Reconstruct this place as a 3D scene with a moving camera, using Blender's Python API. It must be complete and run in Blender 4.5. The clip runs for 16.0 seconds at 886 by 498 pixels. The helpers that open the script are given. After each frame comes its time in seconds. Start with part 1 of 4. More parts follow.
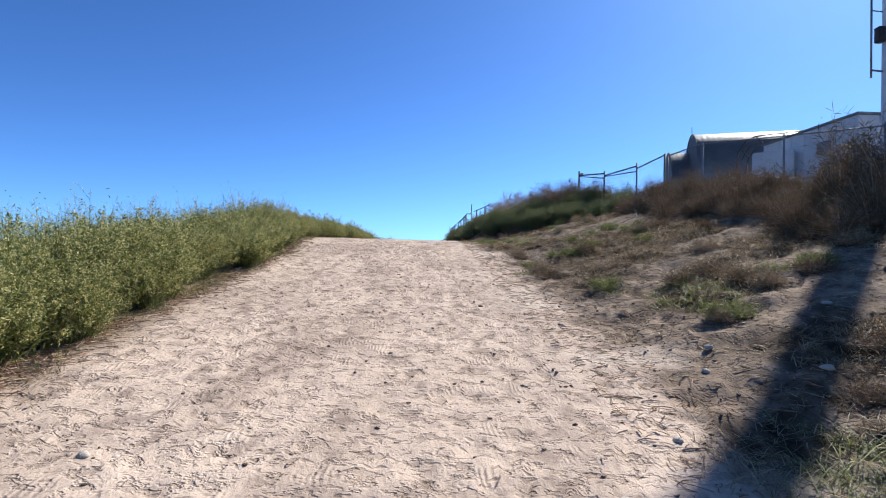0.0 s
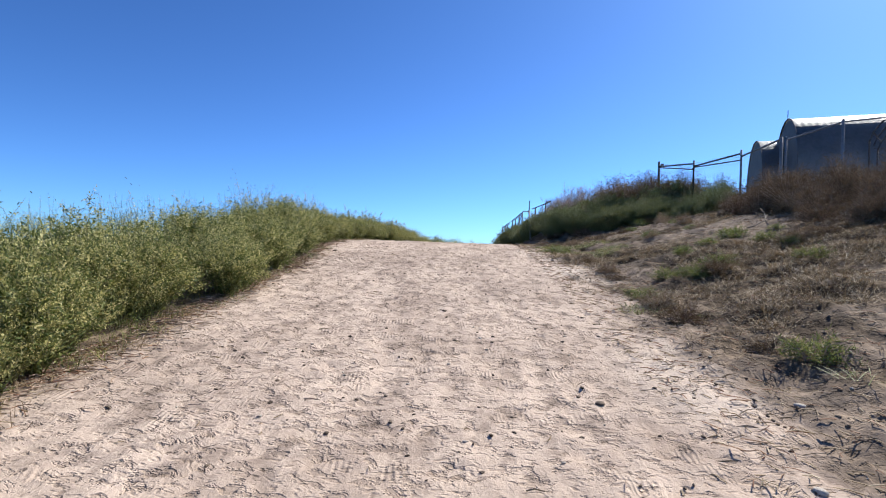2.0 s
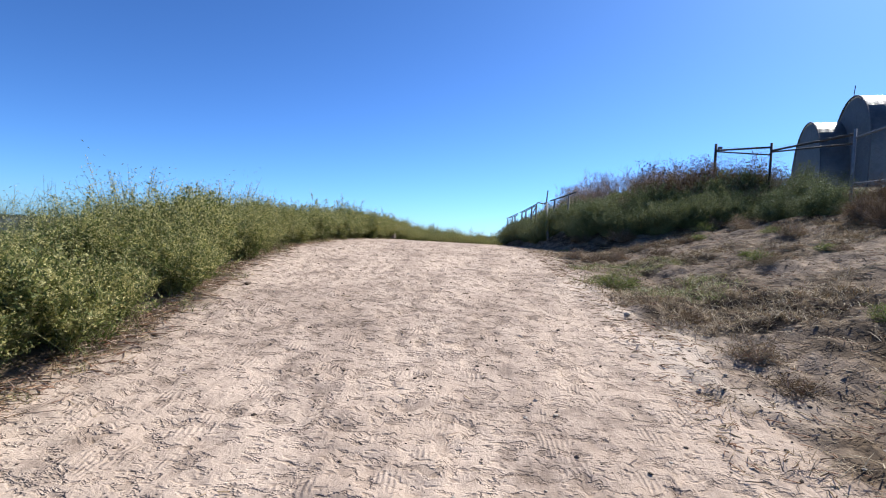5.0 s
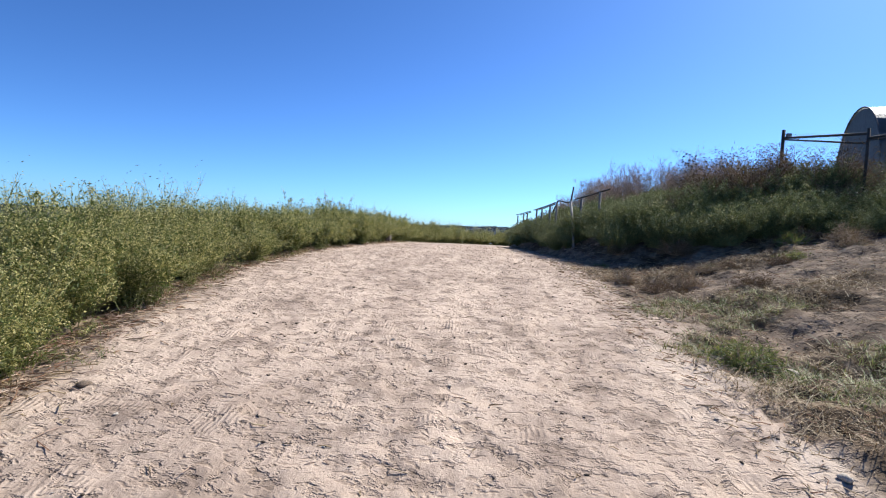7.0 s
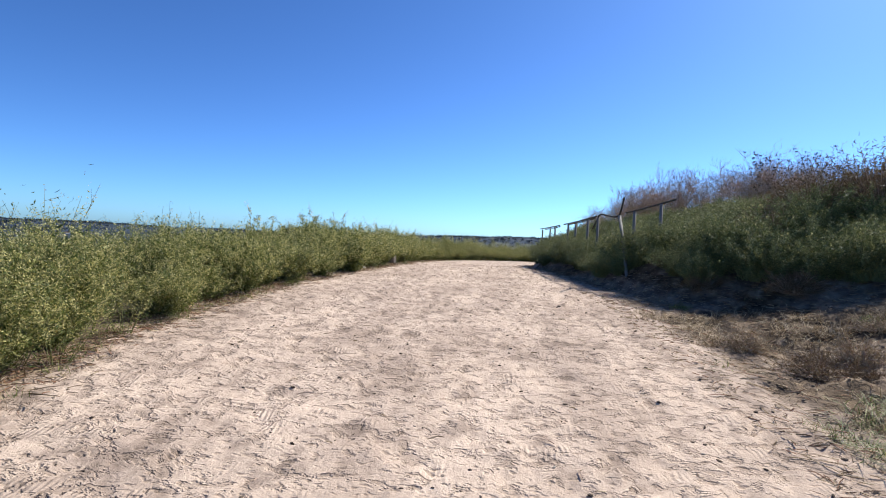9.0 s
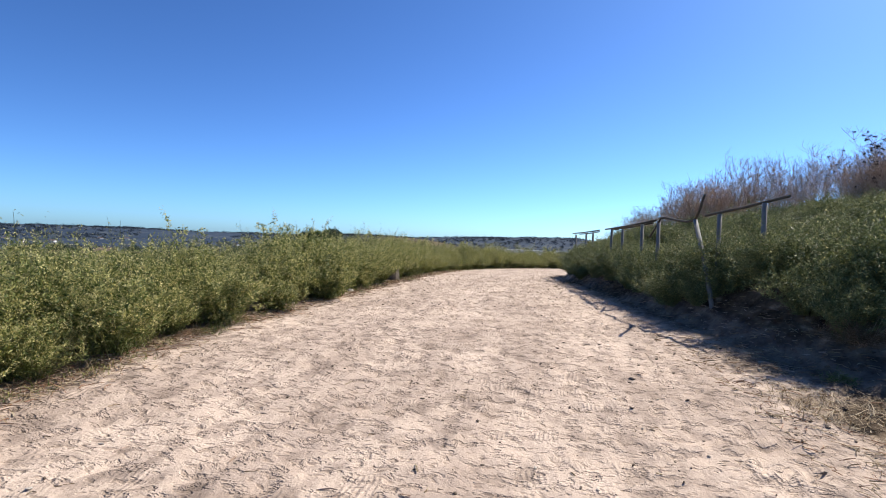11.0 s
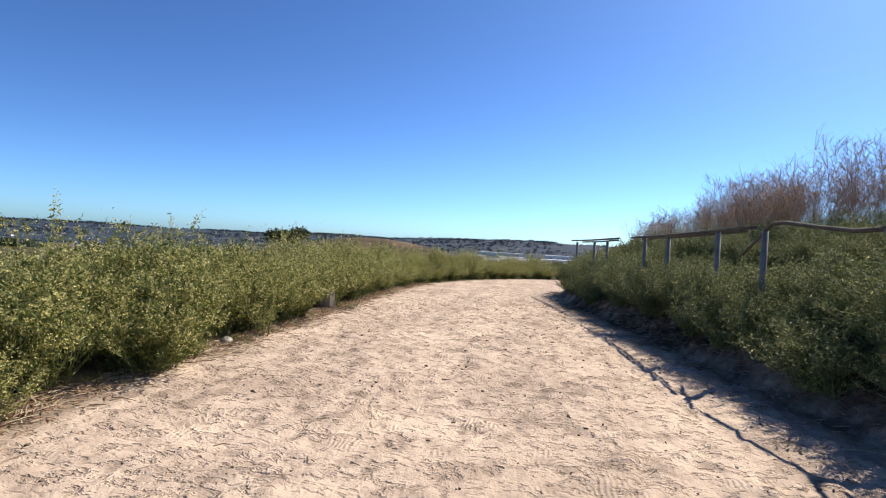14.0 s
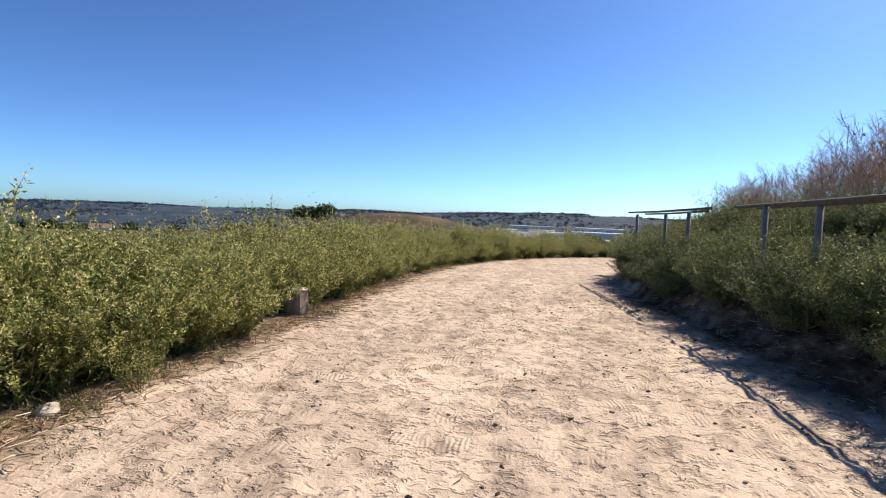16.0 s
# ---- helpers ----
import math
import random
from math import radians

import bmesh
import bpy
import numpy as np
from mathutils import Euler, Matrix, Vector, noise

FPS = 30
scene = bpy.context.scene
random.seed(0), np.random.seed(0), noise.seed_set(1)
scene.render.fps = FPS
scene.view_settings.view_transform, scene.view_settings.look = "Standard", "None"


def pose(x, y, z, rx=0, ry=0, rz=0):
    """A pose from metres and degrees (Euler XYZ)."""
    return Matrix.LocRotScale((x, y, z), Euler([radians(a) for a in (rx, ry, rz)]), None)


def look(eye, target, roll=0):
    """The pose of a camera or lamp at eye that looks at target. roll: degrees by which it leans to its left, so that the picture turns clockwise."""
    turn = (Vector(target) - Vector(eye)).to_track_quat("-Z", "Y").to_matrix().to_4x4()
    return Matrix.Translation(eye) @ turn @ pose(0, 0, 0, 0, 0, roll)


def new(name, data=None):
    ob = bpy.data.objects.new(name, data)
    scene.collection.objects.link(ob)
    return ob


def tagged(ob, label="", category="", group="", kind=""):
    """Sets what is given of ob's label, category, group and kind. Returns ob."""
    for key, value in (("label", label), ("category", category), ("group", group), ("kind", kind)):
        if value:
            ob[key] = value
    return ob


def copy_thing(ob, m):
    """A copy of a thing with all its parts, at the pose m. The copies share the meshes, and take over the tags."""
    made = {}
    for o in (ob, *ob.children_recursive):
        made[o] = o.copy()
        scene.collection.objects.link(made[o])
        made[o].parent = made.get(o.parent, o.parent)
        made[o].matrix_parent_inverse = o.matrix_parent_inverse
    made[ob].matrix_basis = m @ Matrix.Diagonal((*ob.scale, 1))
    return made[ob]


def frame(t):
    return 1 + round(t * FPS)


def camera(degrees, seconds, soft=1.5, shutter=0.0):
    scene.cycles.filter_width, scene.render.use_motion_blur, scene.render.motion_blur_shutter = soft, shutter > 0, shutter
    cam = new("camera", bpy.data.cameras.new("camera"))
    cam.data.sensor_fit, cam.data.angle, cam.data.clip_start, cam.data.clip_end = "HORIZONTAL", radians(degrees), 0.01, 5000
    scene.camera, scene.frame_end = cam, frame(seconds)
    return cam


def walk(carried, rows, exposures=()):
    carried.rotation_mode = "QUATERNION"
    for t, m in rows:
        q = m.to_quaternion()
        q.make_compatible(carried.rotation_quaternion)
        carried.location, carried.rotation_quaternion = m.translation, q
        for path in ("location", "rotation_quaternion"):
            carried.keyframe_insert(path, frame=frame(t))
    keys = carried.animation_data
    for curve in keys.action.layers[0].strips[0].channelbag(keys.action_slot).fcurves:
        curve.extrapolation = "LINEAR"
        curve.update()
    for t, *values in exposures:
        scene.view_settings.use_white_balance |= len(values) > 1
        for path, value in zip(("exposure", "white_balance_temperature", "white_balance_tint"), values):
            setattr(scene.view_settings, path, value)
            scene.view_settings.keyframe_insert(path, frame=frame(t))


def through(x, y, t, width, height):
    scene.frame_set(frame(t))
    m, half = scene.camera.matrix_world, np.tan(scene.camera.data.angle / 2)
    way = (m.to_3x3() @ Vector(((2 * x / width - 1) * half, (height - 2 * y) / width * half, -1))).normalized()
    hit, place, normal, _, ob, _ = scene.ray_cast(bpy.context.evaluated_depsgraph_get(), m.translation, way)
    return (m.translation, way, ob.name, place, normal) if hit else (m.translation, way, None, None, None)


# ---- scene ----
cam = camera(80.1, 16.0, soft=1.15)
PATH = [
    (0, (0.202, -0.087, 1.392), (0.161, 1.911, 1.446), 1.6),
    (0.5, (0.095, 0.777, 1.561), (0.025, 2.775, 1.599), 2.5),
    (1, (0.008, 1.649, 1.637), (-0.114, 3.645, 1.661), 3.2),
    (1.5, (-0.063, 2.528, 1.709), (-0.235, 4.521, 1.738), 3.1),
    (2, (-0.146, 3.316, 1.815), (-0.364, 5.304, 1.845), 2.2),
    (2.5, (-0.256, 4.107, 1.947), (-0.493, 6.092, 1.988), 1.8),
    (3, (-0.371, 4.87, 2.005), (-0.609, 6.855, 2.056), 1.6),
    (3.5, (-0.457, 5.655, 2.156), (-0.681, 7.642, 2.195), 2.0),
    (6, (-0.774, 9.877, 2.896), (-0.981, 11.865, 2.823), 3.5),
    (6.5, (-0.904, 10.675, 3.03), (-1.108, 12.663, 2.96), 3.3),
    (7, (-1.044, 11.455, 3.094), (-1.25, 13.442, 3.012), 3.3),
    (7.5, (-1.173, 12.299, 3.174), (-1.387, 14.286, 3.092), 3.4),
    (8, (-1.279, 13.147, 3.239), (-1.511, 15.132, 3.168), 3.3),
    (8.5, (-1.347, 14.006, 3.321), (-1.591, 15.99, 3.272), 3.3),
    (9, (-1.401, 14.835, 3.393), (-1.664, 16.817, 3.347), 2.8),
    (11.5, (-1.655, 19.074, 3.669), (-2.024, 21.04, 3.625), 2.4),
    (12, (-1.792, 19.866, 3.675), (-2.168, 21.83, 3.637), 2.6),
    (12.5, (-1.884, 20.673, 3.718), (-2.247, 22.64, 3.697), 2.9),
    (13, (-1.968, 21.453, 3.735), (-2.301, 23.425, 3.725), 2.9),
    (13.5, (-2.026, 22.212, 3.786), (-2.316, 24.191, 3.776), 3.2),
    (14, (-2.09, 22.987, 3.8), (-2.348, 24.97, 3.764), 3.2),
    (14.5, (-2.148, 23.798, 3.811), (-2.402, 25.781, 3.734), 2.9),
    (15, (-2.226, 24.597, 3.808), (-2.504, 26.574, 3.691), 2.4),
    (15.5, (-2.283, 25.376, 3.817), (-2.61, 27.344, 3.679), 2.1),
    (16, (-2.359, 26.169, 3.815), (-2.724, 28.131, 3.677), 2.2),
]
walk(cam, [(t, look(eye, target, roll)) for t, eye, target, roll in PATH], exposures=[(0.0, 0.93, 6350, 10), (9.0, 0.93, 6500, 10), (12.0, 0.95, 6800, 11), (16.0, 0.95, 7350, 11)])

# ---- light ----
SUN_AZ, SUN_EL = radians(41.0), radians(43.0)   # azimuth from +y towards +x
world = bpy.data.worlds.new("sky")
scene.world = world
world.use_nodes = True
wn = world.node_tree.nodes
sky = wn.new("ShaderNodeTexSky")
sky.sky_type = 'NISHITA'
sky.sun_disc = False
sky.sun_elevation, sky.sun_rotation = SUN_EL, SUN_AZ
sky.altitude = 150.0
sky.air_density, sky.dust_density, sky.ozone_density = 0.62, 0.5, 2.7
wn["Background"].inputs["Strength"].default_value = 0.132
rich = wn.new("ShaderNodeMix")
rich.data_type, rich.blend_type = 'RGBA', 'MULTIPLY'
rich.inputs[0].default_value, rich.inputs[7].default_value = 1.0, (0.314, 0.462, 0.606, 1)
world.node_tree.links.new(sky.outputs["Color"], rich.inputs[6])
deep = wn.new("ShaderNodeGamma")
deep.inputs["Gamma"].default_value = 1.18
world.node_tree.links.new(rich.outputs[2], deep.inputs["Color"])
world.node_tree.links.new(deep.outputs["Color"], wn["Background"].inputs["Color"])
sun = new("sun", bpy.data.lights.new("sun", 'SUN'))
sun.data.energy, sun.data.angle, sun.data.color = 4.2, radians(0.53), (1.0, 0.95, 0.87)
to_sun = Vector((math.sin(SUN_AZ) * math.cos(SUN_EL), math.cos(SUN_AZ) * math.cos(SUN_EL), math.sin(SUN_EL)))
sun.matrix_world = look(to_sun * 60, (0, 0, 0))

# ---- materials ----
rng = np.random.default_rng(7)


def material(name, rough=0.9, metal=0.0):
    m = bpy.data.materials.new(name)
    m.use_nodes = True
    b = m.node_tree.nodes["Principled BSDF"]
    b.inputs["Roughness"].default_value, b.inputs["Metallic"].default_value = rough, metal
    b.inputs["Specular IOR Level"].default_value = 0.25
    return m, m.node_tree.nodes, m.node_tree.links, b


def noise_node(n, l, scale, detail=6.0, coord="Object", stretch=None, rough=0.6):
    tc = n.new("ShaderNodeTexCoord")
    t = n.new("ShaderNodeTexNoise")
    t.inputs["Scale"].default_value, t.inputs["Detail"].default_value, t.inputs["Roughness"].default_value = scale, detail, rough
    out = tc.outputs[coord]
    if stretch:
        mp = n.new("ShaderNodeMapping")
        mp.inputs["Scale"].default_value = stretch
        l.new(out, mp.inputs["Vector"])
        out = mp.outputs["Vector"]
    l.new(out, t.inputs["Vector"])
    return t


def ramp(n, l, fac, stops):
    r = n.new("ShaderNodeValToRGB")
    e = r.color_ramp.elements
    while len(e) < len(stops):
        e.new(0.5)
    for el, (p, c) in zip(e, stops):
        el.position, el.color = p, (*c, 1)
    l.new(fac, r.inputs["Fac"])
    return r


def mix(n, l, kind, fac, a, b):
    m = n.new("ShaderNodeMix")
    m.data_type, m.blend_type = 'RGBA', kind
    for sock, v in ((m.inputs[0], fac), (m.inputs[6], a), (m.inputs[7], b)):
        if hasattr(v, "is_linked"):
            l.new(v, sock)
        elif isinstance(v, tuple):
            sock.default_value = (*v, 1)
        else:
            sock.default_value = v
    return m.outputs[2]


def bump(n, l, b, height, strength, distance, before=None):
    k = n.new("ShaderNodeBump")
    k.inputs["Strength"].default_value, k.inputs["Distance"].default_value = strength, distance
    l.new(height, k.inputs["Height"])
    if before:
        l.new(before, k.inputs["Normal"])
    l.new(k.outputs["Normal"], b.inputs["Normal"])
    return k.outputs["Normal"]


def plain(name, low, high, scale, rough=0.85, metal=0.0, bumpy=0.0, fine=None, island=0.0):
    """A surface that varies between two colours at two scales."""
    m, n, l, b = material(name, rough, metal)
    a = noise_node(n, l, scale)
    c = noise_node(n, l, scale * 9, 4)
    f = mix(n, l, 'MIX', 0.4, a.outputs["Fac"], c.outputs["Fac"])
    r = ramp(n, l, f, [(0.32, low), (0.68, high)])
    col = r.outputs["Color"]
    if island:
        g = n.new("ShaderNodeNewGeometry")
        v = ramp(n, l, g.outputs["Random Per Island"], [(0.0, (1 - island,) * 3), (1.0, (1.0, 1.0, 1.0))])
        col = mix(n, l, 'MULTIPLY', 1.0, col, v.outputs["Color"])
    l.new(col, b.inputs["Base Color"])
    if bumpy:
        bump(n, l, b, c.outputs["Fac"], 0.6, bumpy)
    return m


def leaf_material(name, stops, gloss=0.5, through=0.38):
    """Leaves: colour varies leaf by leaf and in patches over the place; some light shines through."""
    m, n, l, b = material(name, gloss)
    g = n.new("ShaderNodeNewGeometry")
    a = noise_node(n, l, 0.55, 3, "Object")
    f = mix(n, l, 'MIX', 0.45, g.outputs["Random Per Island"], a.outputs["Fac"])
    r = ramp(n, l, f, stops)
    l.new(r.outputs["Color"], b.inputs["Base Color"])
    t = n.new("ShaderNodeBsdfTranslucent")
    l.new(r.outputs["Color"], t.inputs["Color"])
    s = n.new("ShaderNodeMixShader")
    s.inputs[0].default_value = through
    l.new(b.outputs[0], s.inputs[1])
    l.new(t.outputs[0], s.inputs[2])
    l.new(s.outputs[0], n["Material Output"].inputs["Surface"])
    return m


def ground_material():
    m, n, l, b = material("earth", 0.95)
    b.inputs["Specular IOR Level"].default_value = 0.1

    def zone(name):
        a = n.new("ShaderNodeAttribute")
        a.attribute_name = name
        return a.outputs["Fac"]
    big = noise_node(n, l, 0.9, 5)
    mid = noise_node(n, l, 5.0, 6, stretch=(1.0, 0.6, 1.0))
    mark = noise_node(n, l, 6.0, 4, stretch=(1.0, 1.5, 1.0), rough=0.66)
    nick = noise_node(n, l, 17.0, 1.5, stretch=(0.85, 1.5, 1.0), rough=0.5)
    fine = noise_node(n, l, 60.0, 5)
    grit = noise_node(n, l, 260.0, 3)
    tc = n.new("ShaderNodeTexCoord")
    tread = n.new("ShaderNodeTexWave")
    tread.inputs["Scale"].default_value, tread.inputs["Distortion"].default_value = 9.0, 9.0
    tread.inputs["Detail"].default_value, tread.inputs["Detail Scale"].default_value = 1.0, 0.35
    l.new(tc.outputs["Object"], tread.inputs["Vector"])
    where = ramp(n, l, noise_node(n, l, 3.2, 2).outputs["Fac"], [(0.58, (0.0, 0.0, 0.0)), (0.66, (1.0, 1.0, 1.0))])
    treads = mix(n, l, 'MULTIPLY', 1.0, tread.outputs["Color"], where.outputs["Color"])
    s1 = ramp(n, l, big.outputs["Fac"], [(0.3, (0.45, 0.352, 0.276)), (0.72, (0.61, 0.485, 0.385))])
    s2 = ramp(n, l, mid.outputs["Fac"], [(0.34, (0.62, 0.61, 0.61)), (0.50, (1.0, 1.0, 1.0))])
    s3 = ramp(n, l, fine.outputs["Fac"], [(0.30, (0.80, 0.79, 0.78)), (0.50, (1.0, 1.0, 1.0))])
    # shadow inside the pits, painted as darker sand where the bump dips
    pit_shade = ramp(n, l, mark.outputs["Fac"], [(0.40, (0.80, 0.79, 0.78)), (0.455, (1.0, 1.0, 1.0))])
    pits = ramp(n, l, mark.outputs["Fac"], [(0.40, (0.0, 0.0, 0.0)), (0.47, (1.0, 1.0, 1.0))])
    nicks = ramp(n, l, nick.outputs["Fac"], [(0.31, (0.0, 0.0, 0.0)), (0.44, (1.0, 1.0, 1.0))])
    # the same painted shadow for the small nicks
    nick_shade = ramp(n, l, nick.outputs["Fac"], [(0.30, (0.72, 0.70, 0.68)), (0.40, (1.0, 1.0, 1.0))])
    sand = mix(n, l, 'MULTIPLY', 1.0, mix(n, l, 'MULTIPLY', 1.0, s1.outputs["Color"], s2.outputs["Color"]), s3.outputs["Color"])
    sand = mix(n, l, 'MULTIPLY', 1.0, mix(n, l, 'MULTIPLY', 1.0, sand, pit_shade.outputs["Color"]), nick_shade.outputs["Color"])
    lanes = ramp(n, l, noise_node(n, l, 1.5, 4, stretch=(1.0, 0.22, 1.0)).outputs["Fac"], [(0.36, (0.80, 0.79, 0.79)), (0.55, (1.0, 1.0, 1.0))])
    sand = mix(n, l, 'MULTIPLY', 1.0, sand, lanes.outputs["Color"])
    pale = mix(n, l, 'MULTIPLY', 1.0, s3.outputs["Color"], (0.58, 0.485, 0.395))
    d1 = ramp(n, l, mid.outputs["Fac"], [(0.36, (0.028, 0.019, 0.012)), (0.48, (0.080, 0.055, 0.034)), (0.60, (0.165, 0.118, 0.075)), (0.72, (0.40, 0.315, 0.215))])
    dry = mix(n, l, 'MULTIPLY', 1.0, mix(n, l, 'MULTIPLY', 1.0, d1.outputs["Color"], s3.outputs["Color"]), pit_shade.outputs["Color"])
    g1 = ramp(n, l, big.outputs["Fac"], [(0.35, (0.05, 0.062, 0.024)), (0.6, (0.11, 0.105, 0.045)), (0.8, (0.19, 0.15, 0.08))])
    # far hills: blue haze and the dimness of shaded slopes put into the colour
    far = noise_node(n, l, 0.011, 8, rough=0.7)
    hazed_hills = ramp(n, l, far.outputs["Fac"], [(0.40, (0.022, 0.036, 0.060)), (0.52, (0.034, 0.050, 0.074)), (0.60, (0.058, 0.074, 0.088)), (0.72, (0.15, 0.14, 0.12))])
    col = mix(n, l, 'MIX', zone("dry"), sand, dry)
    col = mix(n, l, 'MIX', zone("pale"), col, pale)
    col = mix(n, l, 'MIX', zone("field"), col, g1.outputs["Color"])
    br = ramp(n, l, noise_node(n, l, 0.12, 6).outputs["Fac"], [(0.40, (0.050, 0.042, 0.026)), (0.55, (0.098, 0.070, 0.044)), (0.72, (0.165, 0.118, 0.074))])
    col = mix(n, l, 'MIX', zone("brown"), col, br.outputs["Color"])
    col = mix(n, l, 'MIX', zone("distance"), col, hazed_hills.outputs["Color"])
    l.new(col, b.inputs["Base Color"])
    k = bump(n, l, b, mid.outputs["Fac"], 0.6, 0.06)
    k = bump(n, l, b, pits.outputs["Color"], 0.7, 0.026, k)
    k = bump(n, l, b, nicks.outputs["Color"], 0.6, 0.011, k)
    k = bump(n, l, b, treads, 0.4, 0.012, k)
    k = bump(n, l, b, fine.outputs["Fac"], 0.4, 0.010, k)
    bump(n, l, b, grit.outputs["Fac"], 0.4, 0.004, k)
    return m


M_EARTH = ground_material()
M_LEAF = leaf_material("weed_leaf", [(0.15, (0.050, 0.080, 0.020)), (0.5, (0.140, 0.170, 0.046)), (0.85, (0.40, 0.39, 0.135))], 0.55, 0.34)
M_BLOOM = leaf_material("weed_bloom", [(0.1, (0.40, 0.38, 0.12)), (0.9, (0.78, 0.70, 0.34))])
M_STEM = plain("weed_stem", (0.11, 0.13, 0.045), (0.22, 0.21, 0.09), 3, 0.7)
M_BUSH = leaf_material("bush_leaf", [(0.15, (0.050, 0.068, 0.026)), (0.5, (0.150, 0.178, 0.070)), (0.85, (0.42, 0.43, 0.19))], 0.6, 0.2)
M_PALE = leaf_material("pale_grass", [(0.15, (0.14, 0.16, 0.055)), (0.5, (0.26, 0.275, 0.10)), (0.85, (0.38, 0.37, 0.16))], 0.55, 0.3)
M_STRAW = leaf_material("straw", [(0.1, (0.15, 0.10, 0.052)), (0.5, (0.32, 0.235, 0.135)), (0.9, (0.60, 0.50, 0.34))], 0.7, 0.1)
M_BRUSH = leaf_material("dry_brush", [(0.1, (0.070, 0.043, 0.024)), (0.5, (0.170, 0.115, 0.064)), (0.9, (0.34, 0.25, 0.145))], 0.75, 0.12)
M_RUST = leaf_material("rusty_straw", [(0.1, (0.15, 0.07, 0.04)), (0.5, (0.30, 0.16, 0.095)), (0.9, (0.46, 0.33, 0.21))], 0.75, 0.1)
M_STALK = leaf_material("dead_stalk", [(0.1, (0.26, 0.175, 0.135)), (0.5, (0.48, 0.35, 0.265)), (0.9, (0.72, 0.59, 0.46))], 0.8, 0.1)
M_HEAD = plain("dark_seed_head", (0.02, 0.015, 0.012), (0.05, 0.035, 0.03), 30, 0.9)
M_GALV = plain("galvanised_steel", (0.16, 0.165, 0.17), (0.30, 0.305, 0.31), 4, 0.6, 0.4)
M_PIPE = plain("pale_grey_pipe", (0.11, 0.11, 0.105), (0.23, 0.23, 0.22), 7, 0.8, 0.1, 0.004)
M_DARK = plain("weathered_dark_steel", (0.035, 0.033, 0.032), (0.09, 0.08, 0.07), 6, 0.65, 0.3)
M_RAIL = plain("weathered_rail", (0.055, 0.047, 0.038), (0.15, 0.125, 0.095), 5, 0.8, 0.1, 0.004)
M_WIRE = plain("fence_wire", (0.16, 0.16, 0.16), (0.30, 0.30, 0.30), 6, 0.6, 0.5)
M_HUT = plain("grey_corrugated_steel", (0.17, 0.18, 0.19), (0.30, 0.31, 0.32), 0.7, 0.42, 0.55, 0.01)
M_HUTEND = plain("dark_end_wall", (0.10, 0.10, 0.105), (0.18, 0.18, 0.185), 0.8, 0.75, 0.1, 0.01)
M_WHITE = plain("white_painted_panel", (0.50, 0.52, 0.55), (0.70, 0.72, 0.74), 0.6, 0.6, 0.0, 0.005)
M_STONE = plain("pale_stone", (0.34, 0.30, 0.25), (0.54, 0.49, 0.42), 9, 0.9, 0.0, 0.01, island=0.25)
M_CLOD = plain("dark_clod", (0.11, 0.085, 0.064), (0.25, 0.19, 0.14), 14, 0.95, 0.0, 0.01, island=0.5)
M_BARK = plain("grey_wood", (0.13, 0.105, 0.08), (0.34, 0.29, 0.23), 8, 0.9, 0.0, 0.01)
M_CUT = plain("sawn_wood", (0.52, 0.46, 0.36), (0.70, 0.64, 0.53), 14, 0.85)
M_TREE = leaf_material("tree_leaf", [(0.1, (0.012, 0.022, 0.010)), (0.5, (0.03, 0.05, 0.02)), (0.9, (0.07, 0.09, 0.035))])
# far scrub leaves, with the bluish haze of distance mixed into their green
M_FARLEAF = leaf_material("haze_blue_scrub_leaf", [(0.1, (0.020, 0.031, 0.046)), (0.5, (0.032, 0.045, 0.060)), (0.9, (0.050, 0.064, 0.074))], 0.9, 0.15)
M_ROOF = plain("clay_roof", (0.14, 0.095, 0.075), (0.24, 0.165, 0.13), 1.5, 0.9)
M_STUCCO = plain("white_stucco", (0.62, 0.58, 0.52), (0.80, 0.77, 0.72), 1.2, 0.9)
M_GLASS = plain("dark_window", (0.03, 0.035, 0.04), (0.07, 0.08, 0.09), 2, 0.15)

# ---- the lie of the land ----
ROAD_Y = [-400, -20, 0, 3, 6, 7.5, 9, 10.5, 12, 13.4, 15, 17, 19, 21.5, 24, 27, 30, 33, 38, 42, 46, 52, 60, 90]
ROAD_Z = [-8, -1.9, 0.0, 0.34, 0.67, 0.86, 1.04, 1.25, 1.46, 1.67, 1.90, 2.07, 2.19, 2.30, 2.38, 2.41, 2.41, 2.38, 2.25, 2.15, 2.08, 1.95, 1.6, -1.0]
LEFT_Y = [-20, 2, 3.7, 6, 10, 13.4, 14.8, 17, 20, 24, 29, 33, 38, 41, 43, 45, 47, 49.6, 51, 53, 56, 60]
LEFT_X = [-2.8, -2.8, -3.05, -3.4, -3.7, -3.9, -4.3, -4.85, -5.35, -5.55, -5.3, -5.25, -5.5, -5.3, -4.95, -4.35, -3.5, -2.1, -1.1, 0.7, 4.0, 9.5]
TOE_Y = [-20, 12, 18, 22, 25, 27, 30, 34, 37.5, 40, 42, 43.5, 46, 50, 55]
TOE_X = [2.2, 2.2, 2.0, 1.9, 1.15, 0.80, 0.40, -0.05, -0.45, -0.5, -0.35, 0.2, 2.2, 8, 16]


def lattice(shape_seed):
    return np.random.default_rng(shape_seed).random((257, 257))


LAT = [lattice(s) for s in range(6)]


